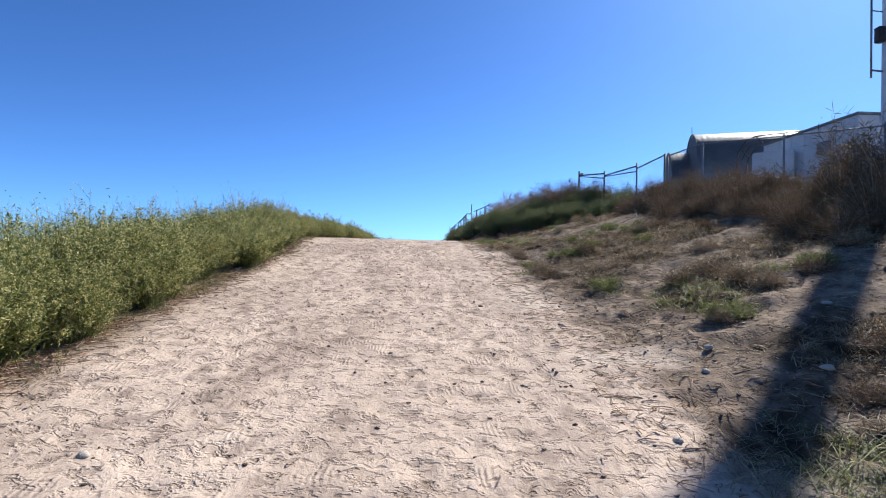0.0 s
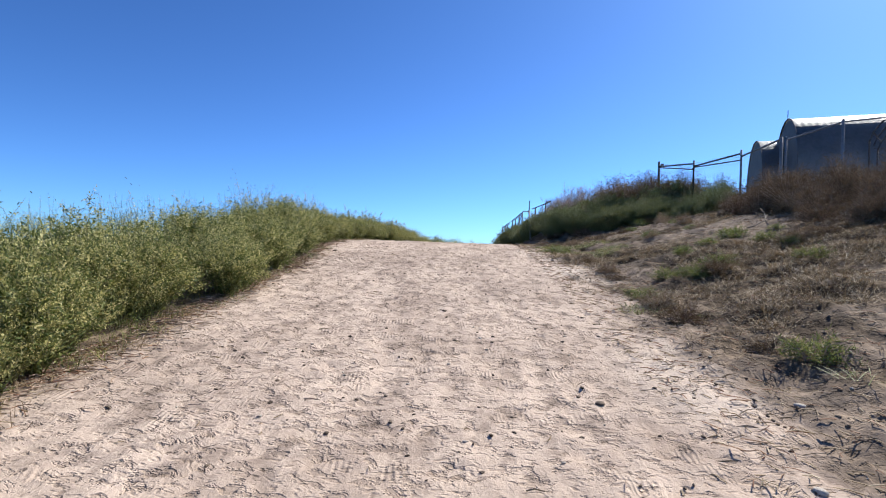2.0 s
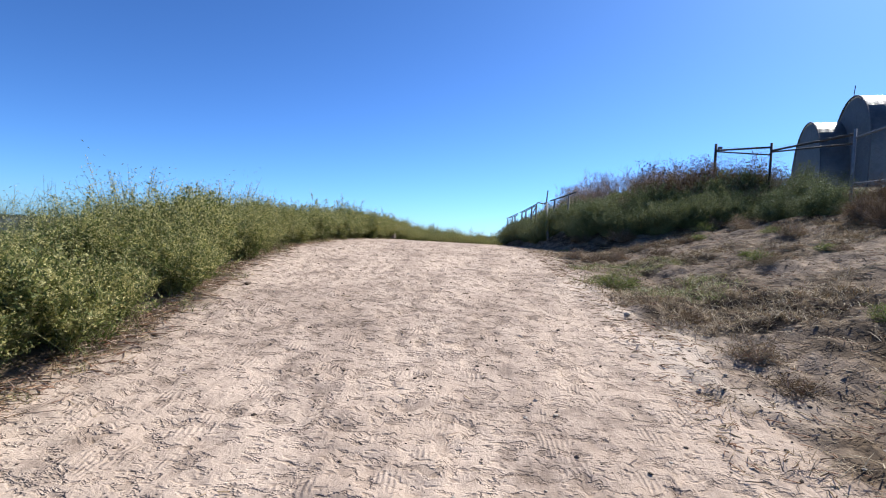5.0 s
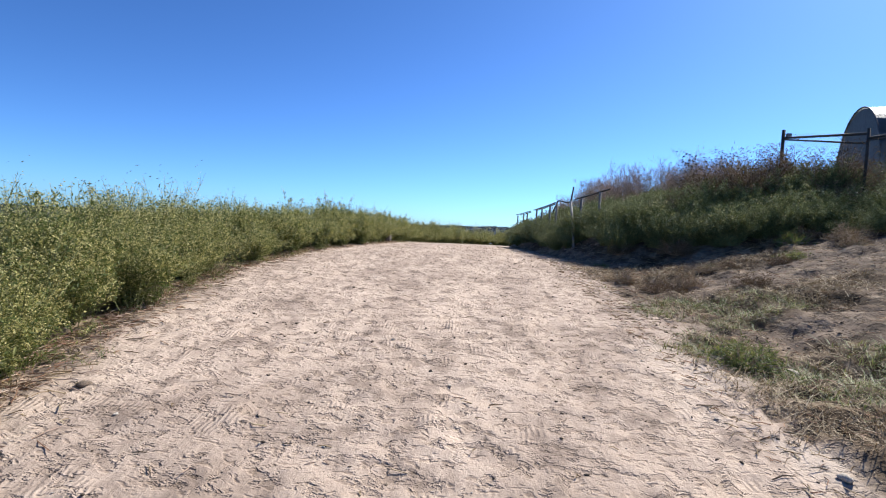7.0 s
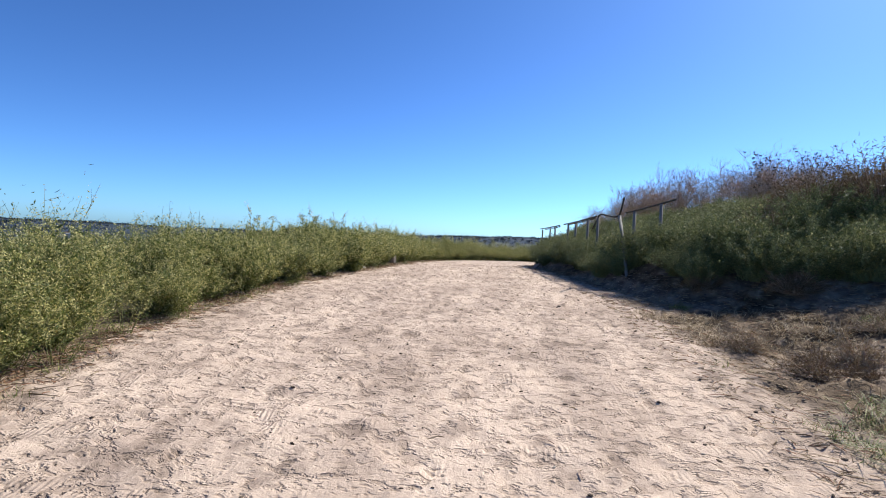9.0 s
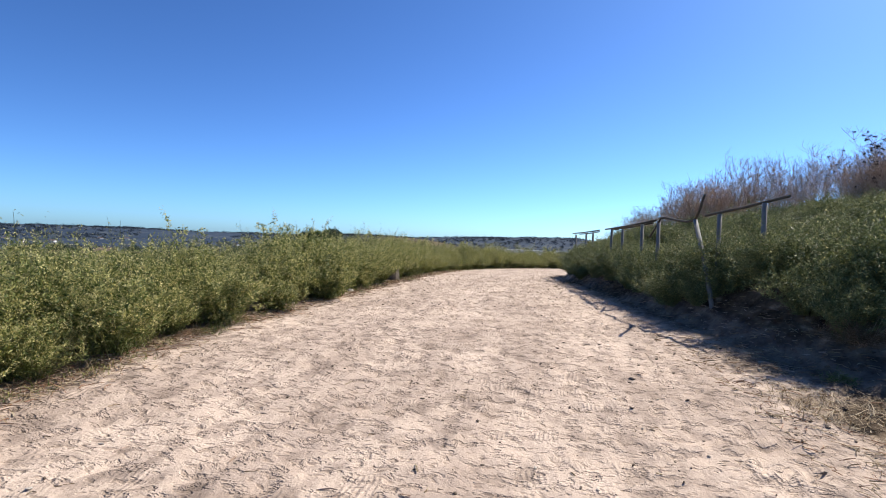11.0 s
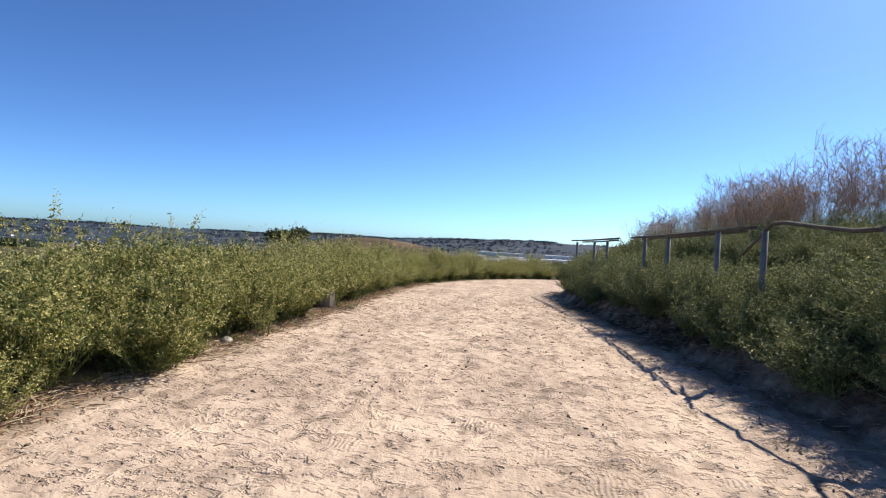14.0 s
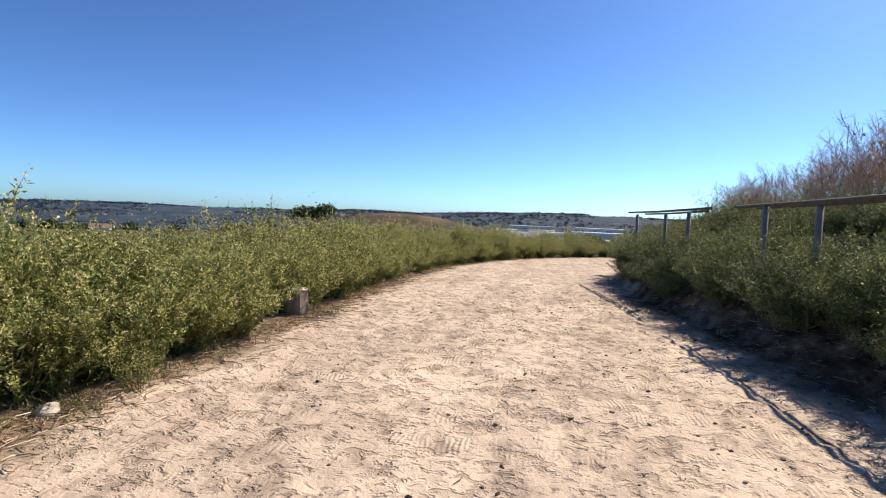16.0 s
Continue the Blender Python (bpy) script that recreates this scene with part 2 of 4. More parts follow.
def vnoise(x, y, scale, seed=0):
    """Smooth value noise from 0 to 1, on a lattice of the given cell size."""
    u, v = np.asarray(x, float) / scale + 31.7, np.asarray(y, float) / scale + 11.3
    i, j = np.floor(u).astype(int), np.floor(v).astype(int)
    fu, fv = u - i, v - j
    fu, fv = fu * fu * (3 - 2 * fu), fv * fv * (3 - 2 * fv)
    a = LAT[seed]
    i0, i1, j0, j1 = i % 256, (i + 1) % 256, j % 256, (j + 1) % 256
    return (a[i0, j0] * (1 - fu) + a[i1, j0] * fu) * (1 - fv) + (a[i0, j1] * (1 - fu) + a[i1, j1] * fu) * fv


def fbm(x, y, scale, octaves, seed=0):
    return sum(vnoise(x, y, scale / 2 ** k, (seed + k) % 6) * 0.5 ** (k + 1) for k in range(octaves))


def step(a, b, v):
    k = np.clip((v - a) / (b - a), 0, 1)
    return k * k * (3 - 2 * k)


def smooth_interp(y, ys, zs):
    return sum(np.interp(y + d, ys, zs) for d in (-1.2, -0.6, 0, 0.6, 1.2)) / 5


def road_z(y):
    return smooth_interp(y, ROAD_Y, ROAD_Z)


def left_edge(y):
    return smooth_interp(y, LEFT_Y, LEFT_X)


def toe(y):
    return smooth_interp(y, TOE_Y, TOE_X)


def sand_edge(y):
    return smooth_interp(y, [-20, 3, 6, 11, 16, 20, 25, 30, 37.5, 41, 45], [1.75, 1.75, 1.6, 1.25, 0.85, 0.7, 0.5, 0.0, -0.7, -0.6, 1.0])


def bank(x, y):
    """How far the bank stands above the road."""
    south = np.clip((x - toe(y)) * 0.275, 0, 1.75) + np.clip(x - 9, 0, 40) * 0.02
    over = np.clip(x - toe(y), 0, 60)
    north = 2.35 * (1 - np.exp(-over * 0.42)) + over * 0.03
    k = step(23.0, 27.0, y)
    return south * (1 - k) + north * k


def height(x, y):
    x, y = np.asarray(x, float), np.asarray(y, float)
    near = road_z(y) + bank(x, y)
    near = near + 0.12 * step(0.0, 2.5, left_edge(y) - x) + (fbm(x, y, 3.0, 3, 1) - 0.45) * 0.10 * step(0.2, 2.0, np.maximum(left_edge(y) - x, x - toe(y)))
    near = near - np.clip(left_edge(y) - x - 2.0, 0, 60) * 0.05
    d = np.hypot(x * 0.8 + 2, (y - 20) * 0.9)
    far = -np.clip(d - 60, 0, 900) * 0.075
    far = np.maximum(far, -62)
    far = far + 6.6 * np.exp(-(((x + 42) / 34) ** 2 + ((y - 168) / 26) ** 2)) * 1.3
    far = far + step(90, 400, d) * (fbm(x, y, 160, 4, 2) - 0.45) * 16
    # the far ridge: its height changes with the bearing, and it falls away behind
    bearing = np.degrees(np.arctan2(x + 2.4, y - 26.0))
    crest = np.interp(bearing, [-120, -60, -50, -40, -27, -19.5, -12.6, 2.6, 8.2, 20, 40, 120], [-8, -10, -14, -13, -17, -1, -3, 18, 12, 8, 0, -8])
    crest = crest + 13 * (fbm(x, y, 420, 4, 3) - 0.46) + 5 * (fbm(x, y, 110, 3, 0) - 0.44)
    hills = step(1150, 2250, d) * (62 + crest) - np.clip(d - 2350, 0, 2000) * 0.012
    hills = hills + step(3000, 3900, d) * step(-10, 12, bearing) * 26
    side = step(260, 900, -x) * step(2600, 1000, d) * 26 * fbm(x, y, 330, 5, 5)
    k = step(45, 75, d)
    return near * (1 - k) + (np.minimum(road_z(np.minimum(y, 60.0)), 2.2) * np.exp(-np.clip(d - 45, 0, 999) / 60) + far + hills + side) * k


def at_ground(x, y):
    return float(height(np.array([x]), np.array([y]))[0])


def mesh_from(name, verts, faces, mats, index=None, smooth=False):
    me = bpy.data.meshes.new(name)
    verts, faces = np.asarray(verts, np.float32), np.asarray(faces, np.int32)
    k = faces.shape[1]
    me.vertices.add(len(verts))
    me.vertices.foreach_set("co", verts.ravel())
    me.loops.add(faces.size)
    me.loops.foreach_set("vertex_index", faces.ravel())
    me.polygons.add(len(faces))
    me.polygons.foreach_set("loop_start", np.arange(0, faces.size, k, dtype=np.int32))
    me.polygons.foreach_set("loop_total", np.full(len(faces), k, np.int32))
    for m in mats:
        me.materials.append(m)
    if index is not None:
        me.polygons.foreach_set("material_index", np.asarray(index, np.int32))
    me.polygons.foreach_set("use_smooth", np.full(len(faces), smooth))
    me.update(calc_edges=True)
    me.validate()
    return me


def part(name, bm, mat, parent=None, label=""):
    """Links a bmesh as one mesh object under a thing or a part."""
    me = bpy.data.meshes.new(name)
    bm.to_mesh(me)
    bm.free()
    me.materials.append(mat)
    ob = new(name, me)
    ob.parent = parent
    return tagged(ob, label)


def thing(name, place=(0, 0, 0), label="", category="", group="", kind="", turn=0.0):
    ob = new(name)
    ob.empty_display_size = 0.2
    ob.matrix_world = pose(*place, 0, 0, turn)
    return tagged(ob, label, category, group, kind)


def grow(fine, a, b, out, factor):
    """Coordinates: even steps from a to b, then widening steps out to both ends."""
    mid = np.arange(a, b + 1e-6, fine)
    ends = []
    for limit in (out[0] - a, out[1] - b):
        s, d, acc = abs(limit), fine, 0.0
        row = []
        while acc < s:
            d *= factor
            acc += d
            row.append(min(acc, s))
        ends.append(np.array(row))
    return np.concatenate([a - ends[0][::-1], mid, b + ends[1]])


GROUND = []


def surface(x, y):
    """Height of the finished ground, with its lumps, by bilinear steps."""
    gx, gy, z = GROUND
    i = np.clip(np.searchsorted(gx, x) - 1, 0, len(gx) - 2)
    j = np.clip(np.searchsorted(gy, y) - 1, 0, len(gy) - 2)
    u, v = (x - gx[i]) / (gx[i + 1] - gx[i]), (y - gy[j]) / (gy[j + 1] - gy[j])
    return (z[i, j] * (1 - u) + z[i + 1, j] * u) * (1 - v) + (z[i, j + 1] * (1 - u) + z[i + 1, j + 1] * u) * v


def build_ground():
    gx = grow(0.066, -5.8, 3.0, (-4200, 4200), 1.07)
    gy = grow(0.066, 1.6, 35.0, (-4200, 4300), 1.07)
    x, y = np.meshgrid(gx, gy, indexing="ij")
    z = height(x, y)
    left, right = left_edge(y), toe(y)
    near = step(60, 40, np.hypot(x, y - 20))
    on_road = step(-0.3, 0.4, x - left) * step(0.5, -0.5, x - right) * near
    # trodden sand: lumps, ruts and footprints
    z += near * ((fbm(x, y, 0.42, 3, 0) - 0.44) * 0.028 + (vnoise(x, y, 0.12, 3) - 0.5) * 0.011)
    z += near * on_road * (fbm(x * 2.2, y * 0.7, 1.2, 2, 2) - 0.38) * 0.03
    r = np.random.default_rng(3)
    for _ in range(4200):
        cy = r.uniform(1.2, 36)
        lo, hi = np.interp(cy, LEFT_Y, LEFT_X), np.interp(cy, TOE_Y, TOE_X)
        cx = r.uniform(lo + 0.2, hi + 0.4)
        a, ln, wd = r.normal(0, 0.5), r.uniform(0.10, 0.16), r.uniform(0.04, 0.06)
        dep = r.uniform(0.006, 0.020)
        i0, i1 = np.searchsorted(gx, [cx - 0.3, cx + 0.3])
        j0, j1 = np.searchsorted(gy, [cy - 0.3, cy + 0.3])
        u, v = x[i0:i1, j0:j1] - cx, y[i0:i1, j0:j1] - cy
        p, q = (u * math.cos(a) + v * math.sin(a)) / wd, (-u * math.sin(a) + v * math.cos(a)) / ln
        e = np.sqrt(p * p + q * q)
        z[i0:i1, j0:j1] += dep * (np.exp(-((e - 1.5) / 0.4) ** 2) * 0.7 - np.exp(-(e / 1.0) ** 4))
    # churned earth on the slope
    slope = step(-0.1, 0.5, x - sand_edge(y) + (fbm(x, y, 1.0, 4, 4) - 0.45) * 1.5) * near
    z += slope * step(29, 22, y) * ((fbm(x, y, 0.40, 3, 5) - 0.45) * 0.24 + (vnoise(x, y, 0.14, 1) - 0.5) * 0.05)
    GROUND.extend((gx, gy, z))
    n0, n1 = x.shape
    idx = np.arange(n0 * n1).reshape(n0, n1)
    faces = np.stack([idx[:-1, :-1], idx[1:, :-1], idx[1:, 1:], idx[:-1, 1:]], -1).reshape(-1, 4)
    me = mesh_from("ground", np.stack([x, y, z], -1).reshape(-1, 3), faces, [M_EARTH], smooth=True)
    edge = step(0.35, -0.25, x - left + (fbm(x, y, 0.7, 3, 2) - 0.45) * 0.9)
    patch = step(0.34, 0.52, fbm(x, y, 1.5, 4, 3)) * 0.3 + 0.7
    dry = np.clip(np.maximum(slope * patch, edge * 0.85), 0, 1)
    # bank foot: dark litter soil, also deepening the shade under the shrubs by colour
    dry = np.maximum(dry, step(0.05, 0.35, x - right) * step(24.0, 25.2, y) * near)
    pale = near * 0.62 * step(0.50, 0.60, fbm(x + 9, y, 1.3, 3, 1)) * np.exp(-((x - sand_edge(y) - 0.1) / 0.6) ** 2) * step(24, 14, y)
    field = np.clip(step(0.2, 1.4, left - x) + step(40, 55, np.hypot(x, y - 20)) + step(25, 28, y) * step(0.6, 1.5, x - right), 0, 1)
    # where the ground takes the colour with haze painted in
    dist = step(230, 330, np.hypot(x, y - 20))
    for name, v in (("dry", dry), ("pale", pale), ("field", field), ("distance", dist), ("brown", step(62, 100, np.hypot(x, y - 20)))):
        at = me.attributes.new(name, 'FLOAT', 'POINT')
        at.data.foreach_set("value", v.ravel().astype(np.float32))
    return tagged(new("ground", me), "trodden pale sandy track between weeds and a dry bank", "ground", kind="structure")


build_ground()


# ---- plants ----
class Cloud:
    """Gathers triangles of stems and leaves with numpy."""

    def __init__(self):
        self.v, self.f, self.m, self.n = [], [], [], 0

    def tris(self, v, f, m):
        self.v.append(v), self.f.append(f + self.n), self.m.append(np.full(len(f), m))
        self.n += len(v)

    def stem(self, a, b, ra, rb, m):
        """A three-sided tapered stem from a to b."""
        a, b = np.array(a, float), np.array(b, float)
        d = b - a
        u = np.cross(d, [0.3, 0.9, 0.2])
        u /= np.linalg.norm(u) + 1e-9
        w = np.cross(d, u)
        w /= np.linalg.norm(w) + 1e-9
        ring = [math.cos(k * 2.0944) * u + math.sin(k * 2.0944) * w for k in range(3)]
        v = np.array([a + ra * q for q in ring] + [b + rb * q for q in ring])
        self.tris(v, np.array([[0, 1, 4], [0, 4, 3], [1, 2, 5], [1, 5, 4], [2, 0, 3], [2, 3, 5]]), m)

    def leaves(self, p, length, width, m, r, up=0.4):
        """Pointed leaves of two triangles, folded along the middle, at the points p."""
        k = len(p)
        d = r.normal(size=(k, 3))
        d[:, 2] = d[:, 2] * 0.6 + up
        d /= np.linalg.norm(d, axis=1)[:, None]
        s = np.cross(d, r.normal(size=(k, 3)))
        s /= np.linalg.norm(s, axis=1)[:, None] + 1e-9
        ln, wd = length * r.uniform(0.6, 1.3, (k, 1)), width * r.uniform(0.6, 1.3, (k, 1))
        nrm = np.cross(d, s)
        v = np.stack([p, p + d * ln * 0.5 + s * wd + nrm * wd * 0.5, p + d * ln, p + d * ln * 0.5 - s * wd + nrm * wd * 0.5], 1).reshape(-1, 3)
        i = np.arange(k)[:, None] * 4
        self.tris(v, np.concatenate([i + [[0, 1, 2]], i + [[0, 2, 3]]]), m)

    def arrays(self):
        return np.concatenate(self.v), np.concatenate(self.f), np.concatenate(self.m)


def weed(r, tall=1.15, stems=7, leaves=36, blooms=20, spread=0.40):
    """One upright weed: a fan of stems with side twigs, small leaves and pale seed heads."""
    c = Cloud()
    for _ in range(stems):
        h = tall * r.uniform(0.6, 1.12)
        a = r.uniform(0, 6.283)
        lean = np.array([math.cos(a), math.sin(a), 0]) * spread * r.uniform(0.3, 1.5)
        base = lean * 0.25
        mid = base + lean * 0.45 + [0, 0, h * 0.5]
        top = base + lean + r.normal(0, 0.03, 3) * [1, 1, 0] + [0, 0, h]
        c.stem(base, mid, 0.006, 0.004, 0)
        c.stem(mid, top, 0.004, 0.0015, 0)
        t = r.uniform(0.03, 0.97, leaves)[:, None]
        p = np.where(t < 0.5, base + (mid - base) * t * 2, mid + (top - mid) * (t * 2 - 1)) + r.normal(0, 0.08, (leaves, 3))
        c.leaves(p, 0.055, 0.0070, 1, r, 0.55)
        for _k in range(4):
            s = r.uniform(0.3, 0.9)
            q = mid + (top - mid) * (s * 2 - 1) if s > 0.5 else base + (mid - base) * s * 2
            e = q + np.array([r.normal(0, 0.14), r.normal(0, 0.14), r.uniform(0.06, 0.22)])
            c.stem(q, e, 0.0025, 0.001, 0)
            p = q + (e - q) * r.uniform(0.2, 1.05, (blooms // 4, 1)) + r.normal(0, 0.022, (blooms // 4, 3))
            c.leaves(p, 0.028, 0.0072, 2, r)
        p = mid + (top - mid) * r.uniform(-0.4, 1.02, (blooms // 2, 1)) + r.normal(0, 0.02, (blooms // 2, 3))
        c.leaves(p, 0.028, 0.0072, 2, r)
    return c.arrays()


def scatter(name, kinds, places, mats, label, category):
    """Many plants, too many to count, in one mesh. places: x, y, turn, scale, kind, squash."""
    vs, fs, ms, off = [], [], [], 0
    zs = surface(places[:, 0], places[:, 1])
    for (x, y, a, s, k, q), z in zip(places, zs):
        v, f, m = kinds[int(k)]
        ca, sa = math.cos(a) * s, math.sin(a) * s
        w = np.empty_like(v)
        w[:, 0], w[:, 1], w[:, 2] = v[:, 0] * ca - v[:, 1] * sa + x, v[:, 0] * sa + v[:, 1] * ca + y, v[:, 2] * s * q + z - 0.02
        vs.append(w), fs.append(f + off), ms.append(m)
        off += len(v)
    me = mesh_from(name, np.concatenate(vs), np.concatenate(fs), mats, np.concatenate(ms))
    return tagged(new(name, me), label, category, kind="stuff")


def open_ground(x, y):
    """False where the stump and the pale stone stand clear of the weeds."""
    return ~(((y > 31.4) & (y < 32.95) & (x > -5.86)) | ((y > 28.7) & (y < 29.15) & (x > -5.62)))


def weed_field():
    r = np.random.default_rng(11)
    full = [weed(r, leaves=54, blooms=40) for _ in range(9)]
    light = [weed(r, stems=6, leaves=26, blooms=28) for _ in range(6)]
    thin = [weed(r, stems=4, leaves=7, blooms=8) for _ in range(4)]
    tall = [weed(r, 1.5, 3, 10, 22, 0.12) for _ in range(4)]
    rows = []
    # close to the track, thick; thinner further in
    for depth0, depth1, per, kinds in ((0.0, 0.55, 2.6, (0, 9)), (0.2, 0.95, 2.6, (0, 9)), (0.9, 2.4, 4.6, (9, 15)), (2.4, 6.0, 2.4, (19, 23)), (6.0, 14.0, 1.3, (19, 23)), (14.0, 34.0, 0.5, (19, 23))):
        n = int((depth1 - depth0) * 62 * per)
        y = r.uniform(-1.5, 58, n)
        x = left_edge(y) - r.uniform(depth0, depth1, n)
        if depth0 == 0.0:
            x += (fbm(x, y, 0.9, 3, 1) - 0.40) * 0.4
        lump = fbm(x, y, 1.6, 3, 2)
        sc = (0.32 + 1.42 * lump) * r.uniform(0.8, 1.15, n)
        if depth0 == 0.0:
            sc *= r.uniform(0.5, 0.85, n)
        sc *= np.interp(y, [0, 14, 24, 34, 45, 58], [0.78, 0.77, 0.79, 0.87, 0.93, 0.9])
        keep = (lump > 0.14) & open_ground(x, y)
        rows.append(np.stack([x, y, r.uniform(0, 6.28, n), sc, r.integers(kinds[0], kinds[1], n), r.uniform(0.9, 1.1, n)], 1)[keep])
    n = 210
    y = r.uniform(-1, 21, n)
    x = left_edge(y) - r.uniform(1.3, 7, n)
    rows.append(np.stack([x, y, r.uniform(0, 6.28, n), r.uniform(0.60, 0.80, n), r.integers(15, 19, n), np.ones(n)], 1))
    return scatter("weed_field", full + light + tall + thin, np.concatenate(rows), [M_STEM, M_LEAF, M_BLOOM],
                   "dense green mustard weeds with yellow seed heads beside the track", "weeds")


weed_field()


def shrub_meshes(r, twigs, per, length, width, rad, tall, droop=0.0, fine=0.06, flecks=0):
    """Stems and foliage of one rounded, uneven shrub of unit-ish size."""
    st, fo = Cloud(), Cloud()
    for _ in range(twigs):
        a, el = r.uniform(0, 6.283), math.asin(r.uniform(0.02, 1.0) ** 0.8)
        k = r.uniform(0.55, 1.08) * (1 + 0.22 * math.sin(3 * a + el * 4))
        tip = np.array([math.cos(a) * math.cos(el) * rad * k, math.sin(a) * math.cos(el) * rad * k, max(0.04, math.sin(el) * tall * k)])
        base = np.array([math.cos(a), math.sin(a), 0]) * rad * 0.25 * r.uniform(0, 1)
        knee = base * 0.5 + tip * 0.5 + [0, 0, 0.12 * tall * r.uniform(0, 1)]
        st.stem(base, knee, 0.006, 0.004, 0)
        st.stem(knee, tip, 0.004, 0.0015, 0)
        t = r.uniform(0.0, 1.05, (per, 1))
        fo.leaves(knee + (tip - knee) * t + r.normal(0, fine, (per, 3)), length, width, 0, r, 0.55 - droop)
        if flecks:
            fo.leaves(knee + (tip - knee) * r.uniform(0.45, 1.1, (flecks, 1)) + r.normal(0, 0.035, (flecks, 3)), 0.034, 0.0085, 1, r)
    return st.arrays(), fo.arrays()


def wand_mound(r, wands, per, seeds, rad, tall, length=0.064, width=0.0085):
    """A bushy weed of long wands that rise and arch outwards, small leaves low down and seed pods towards the tips."""
    st, fo = Cloud(), Cloud()
    lobes = [(r.uniform(0, 6.283), r.uniform(0.15, 0.55) * rad, r.uniform(0.72, 1.08)) for _ in range(6)]
    for k in range(wands):
        a0, off, lift = lobes[k % 6]
        a, lean = r.uniform(0, 6.283), r.uniform(0, 1) ** 0.6
        base = np.array([math.cos(a0), math.sin(a0), 0]) * off * 0.6 + np.array([r.normal(0, 0.05), r.normal(0, 0.05), 0])
        h = tall * lift * r.uniform(0.62, 1.1) * (1 - 0.42 * lean * lean)
        out = np.array([math.cos(a), math.sin(a), 0]) * rad * 0.85 * lean + np.array([math.cos(a0), math.sin(a0), 0]) * off * 0.5
        p0, p1, p2 = base, base + out * 0.35 + [0, 0, h * 0.62], base + out + [0, 0, h]
        knee = 0.25 * p0 + 0.5 * p1 + 0.25 * p2
        st.stem(p0, knee, 0.005, 0.0035, 0)
        st.stem(knee, p2, 0.0035, 0.0012, 0)
        t = r.uniform(0.12, 1.0, (per, 1))
        c = (1 - t) ** 2 * p0 + 2 * t * (1 - t) * p1 + t * t * p2
        fo.leaves(c + r.normal(0, 0.028, (per, 3)), length, width, 0, r, 0.6)
        for _ in range(3):
            u = r.uniform(0.45, 0.98)
            q = (1 - u) ** 2 * p0 + 2 * u * (1 - u) * p1 + u * u * p2
            e = q + out * 0.12 + np.array([r.normal(0, 0.05), r.normal(0, 0.05), r.uniform(0.05, 0.16)])
            st.stem(q, e, 0.002, 0.0008, 0)
            fo.leaves(q + (e - q) * r.uniform(0.1, 1.05, (seeds, 1)) + r.normal(0, 0.012, (seeds, 3)), 0.028, 0.0074, 1, r, 0.5)
            fo.leaves(q + (e - q) * r.uniform(0.0, 1.0, (per // 4, 1)) + r.normal(0, 0.018, (per // 4, 3)), length * 0.75, width * 0.8, 0, r, 0.6)
    return st.arrays(), fo.arrays()


def shrub_kind(name, leaf, stem_mat, r, label, category, group, build=shrub_meshes, **how):
    s, f = build(r, **how)
    ob = thing(name, (0, 0, 0), label, category, group)
    a = new("branchwork", mesh_from("branchwork", s[0], s[1], [stem_mat]))
    b = new("foliage", mesh_from("foliage", f[0], f[1], [leaf, M_BLOOM], f[2]))
    a.parent, b.parent = ob, ob
    return ob


def plant_out(kinds, places):
    """The kinds stand at the first places; copies at the others. places: x, y, scale, tallness."""
    for i, (x, y, s, q) in enumerate(places):
        k = kinds[i % len(kinds)]
        m = pose(x, y, at_ground(x, y) - 0.04, 0, 0, (i * 137.5) % 360) @ Matrix.Diagonal((s, s, s * q, 1))
        if i < len(kinds):
            k.matrix_basis = m
        else:
            c = copy_thing(k, Matrix.Identity(4))
            c.matrix_basis = m


def edge_mounds():
    """The rounded, leafy front of the weeds along the track, mound by mound."""
    r = np.random.default_rng(20)
    kinds = [shrub_kind("weed_mound", M_LEAF, M_STEM, r, "bushy green mustard weed full of yellow seed heads", "weed", "weeds along the track",
                        build=wand_mound, wands=110, per=24, seeds=11, rad=0.62, tall=1.0) for _ in range(7)]
    p = []
    for y in np.arange(0.2, 57, 0.76):
        x = float(left_edge(np.array([y]))[0])
        k = float(np.interp(y, [0, 14, 24, 34, 45], [0.95, 0.95, 1.0, 1.08, 1.05]))
        p.append((x - 0.36 + r.normal(0, 0.13), y + r.normal(0, 0.12), k * r.uniform(0.66, 1.08), r.uniform(0.82, 1.12)))
        if r.random() < 0.85:
            p.append((x - 1.05 + r.normal(0, 0.16), y + 0.45 + r.normal(0, 0.14), k * r.uniform(0.95, 1.25), r.uniform(0.92, 1.15)))
        if r.random() < 0.5:
            p.append((x - 1.9 + r.normal(0, 0.2), y + 0.2 + r.normal(0, 0.2), k * r.uniform(0.95, 1.2), r.uniform(0.9, 1.1)))
    plant_out(kinds, [q for q in p if open_ground(q[0] + 0.2, q[1])])


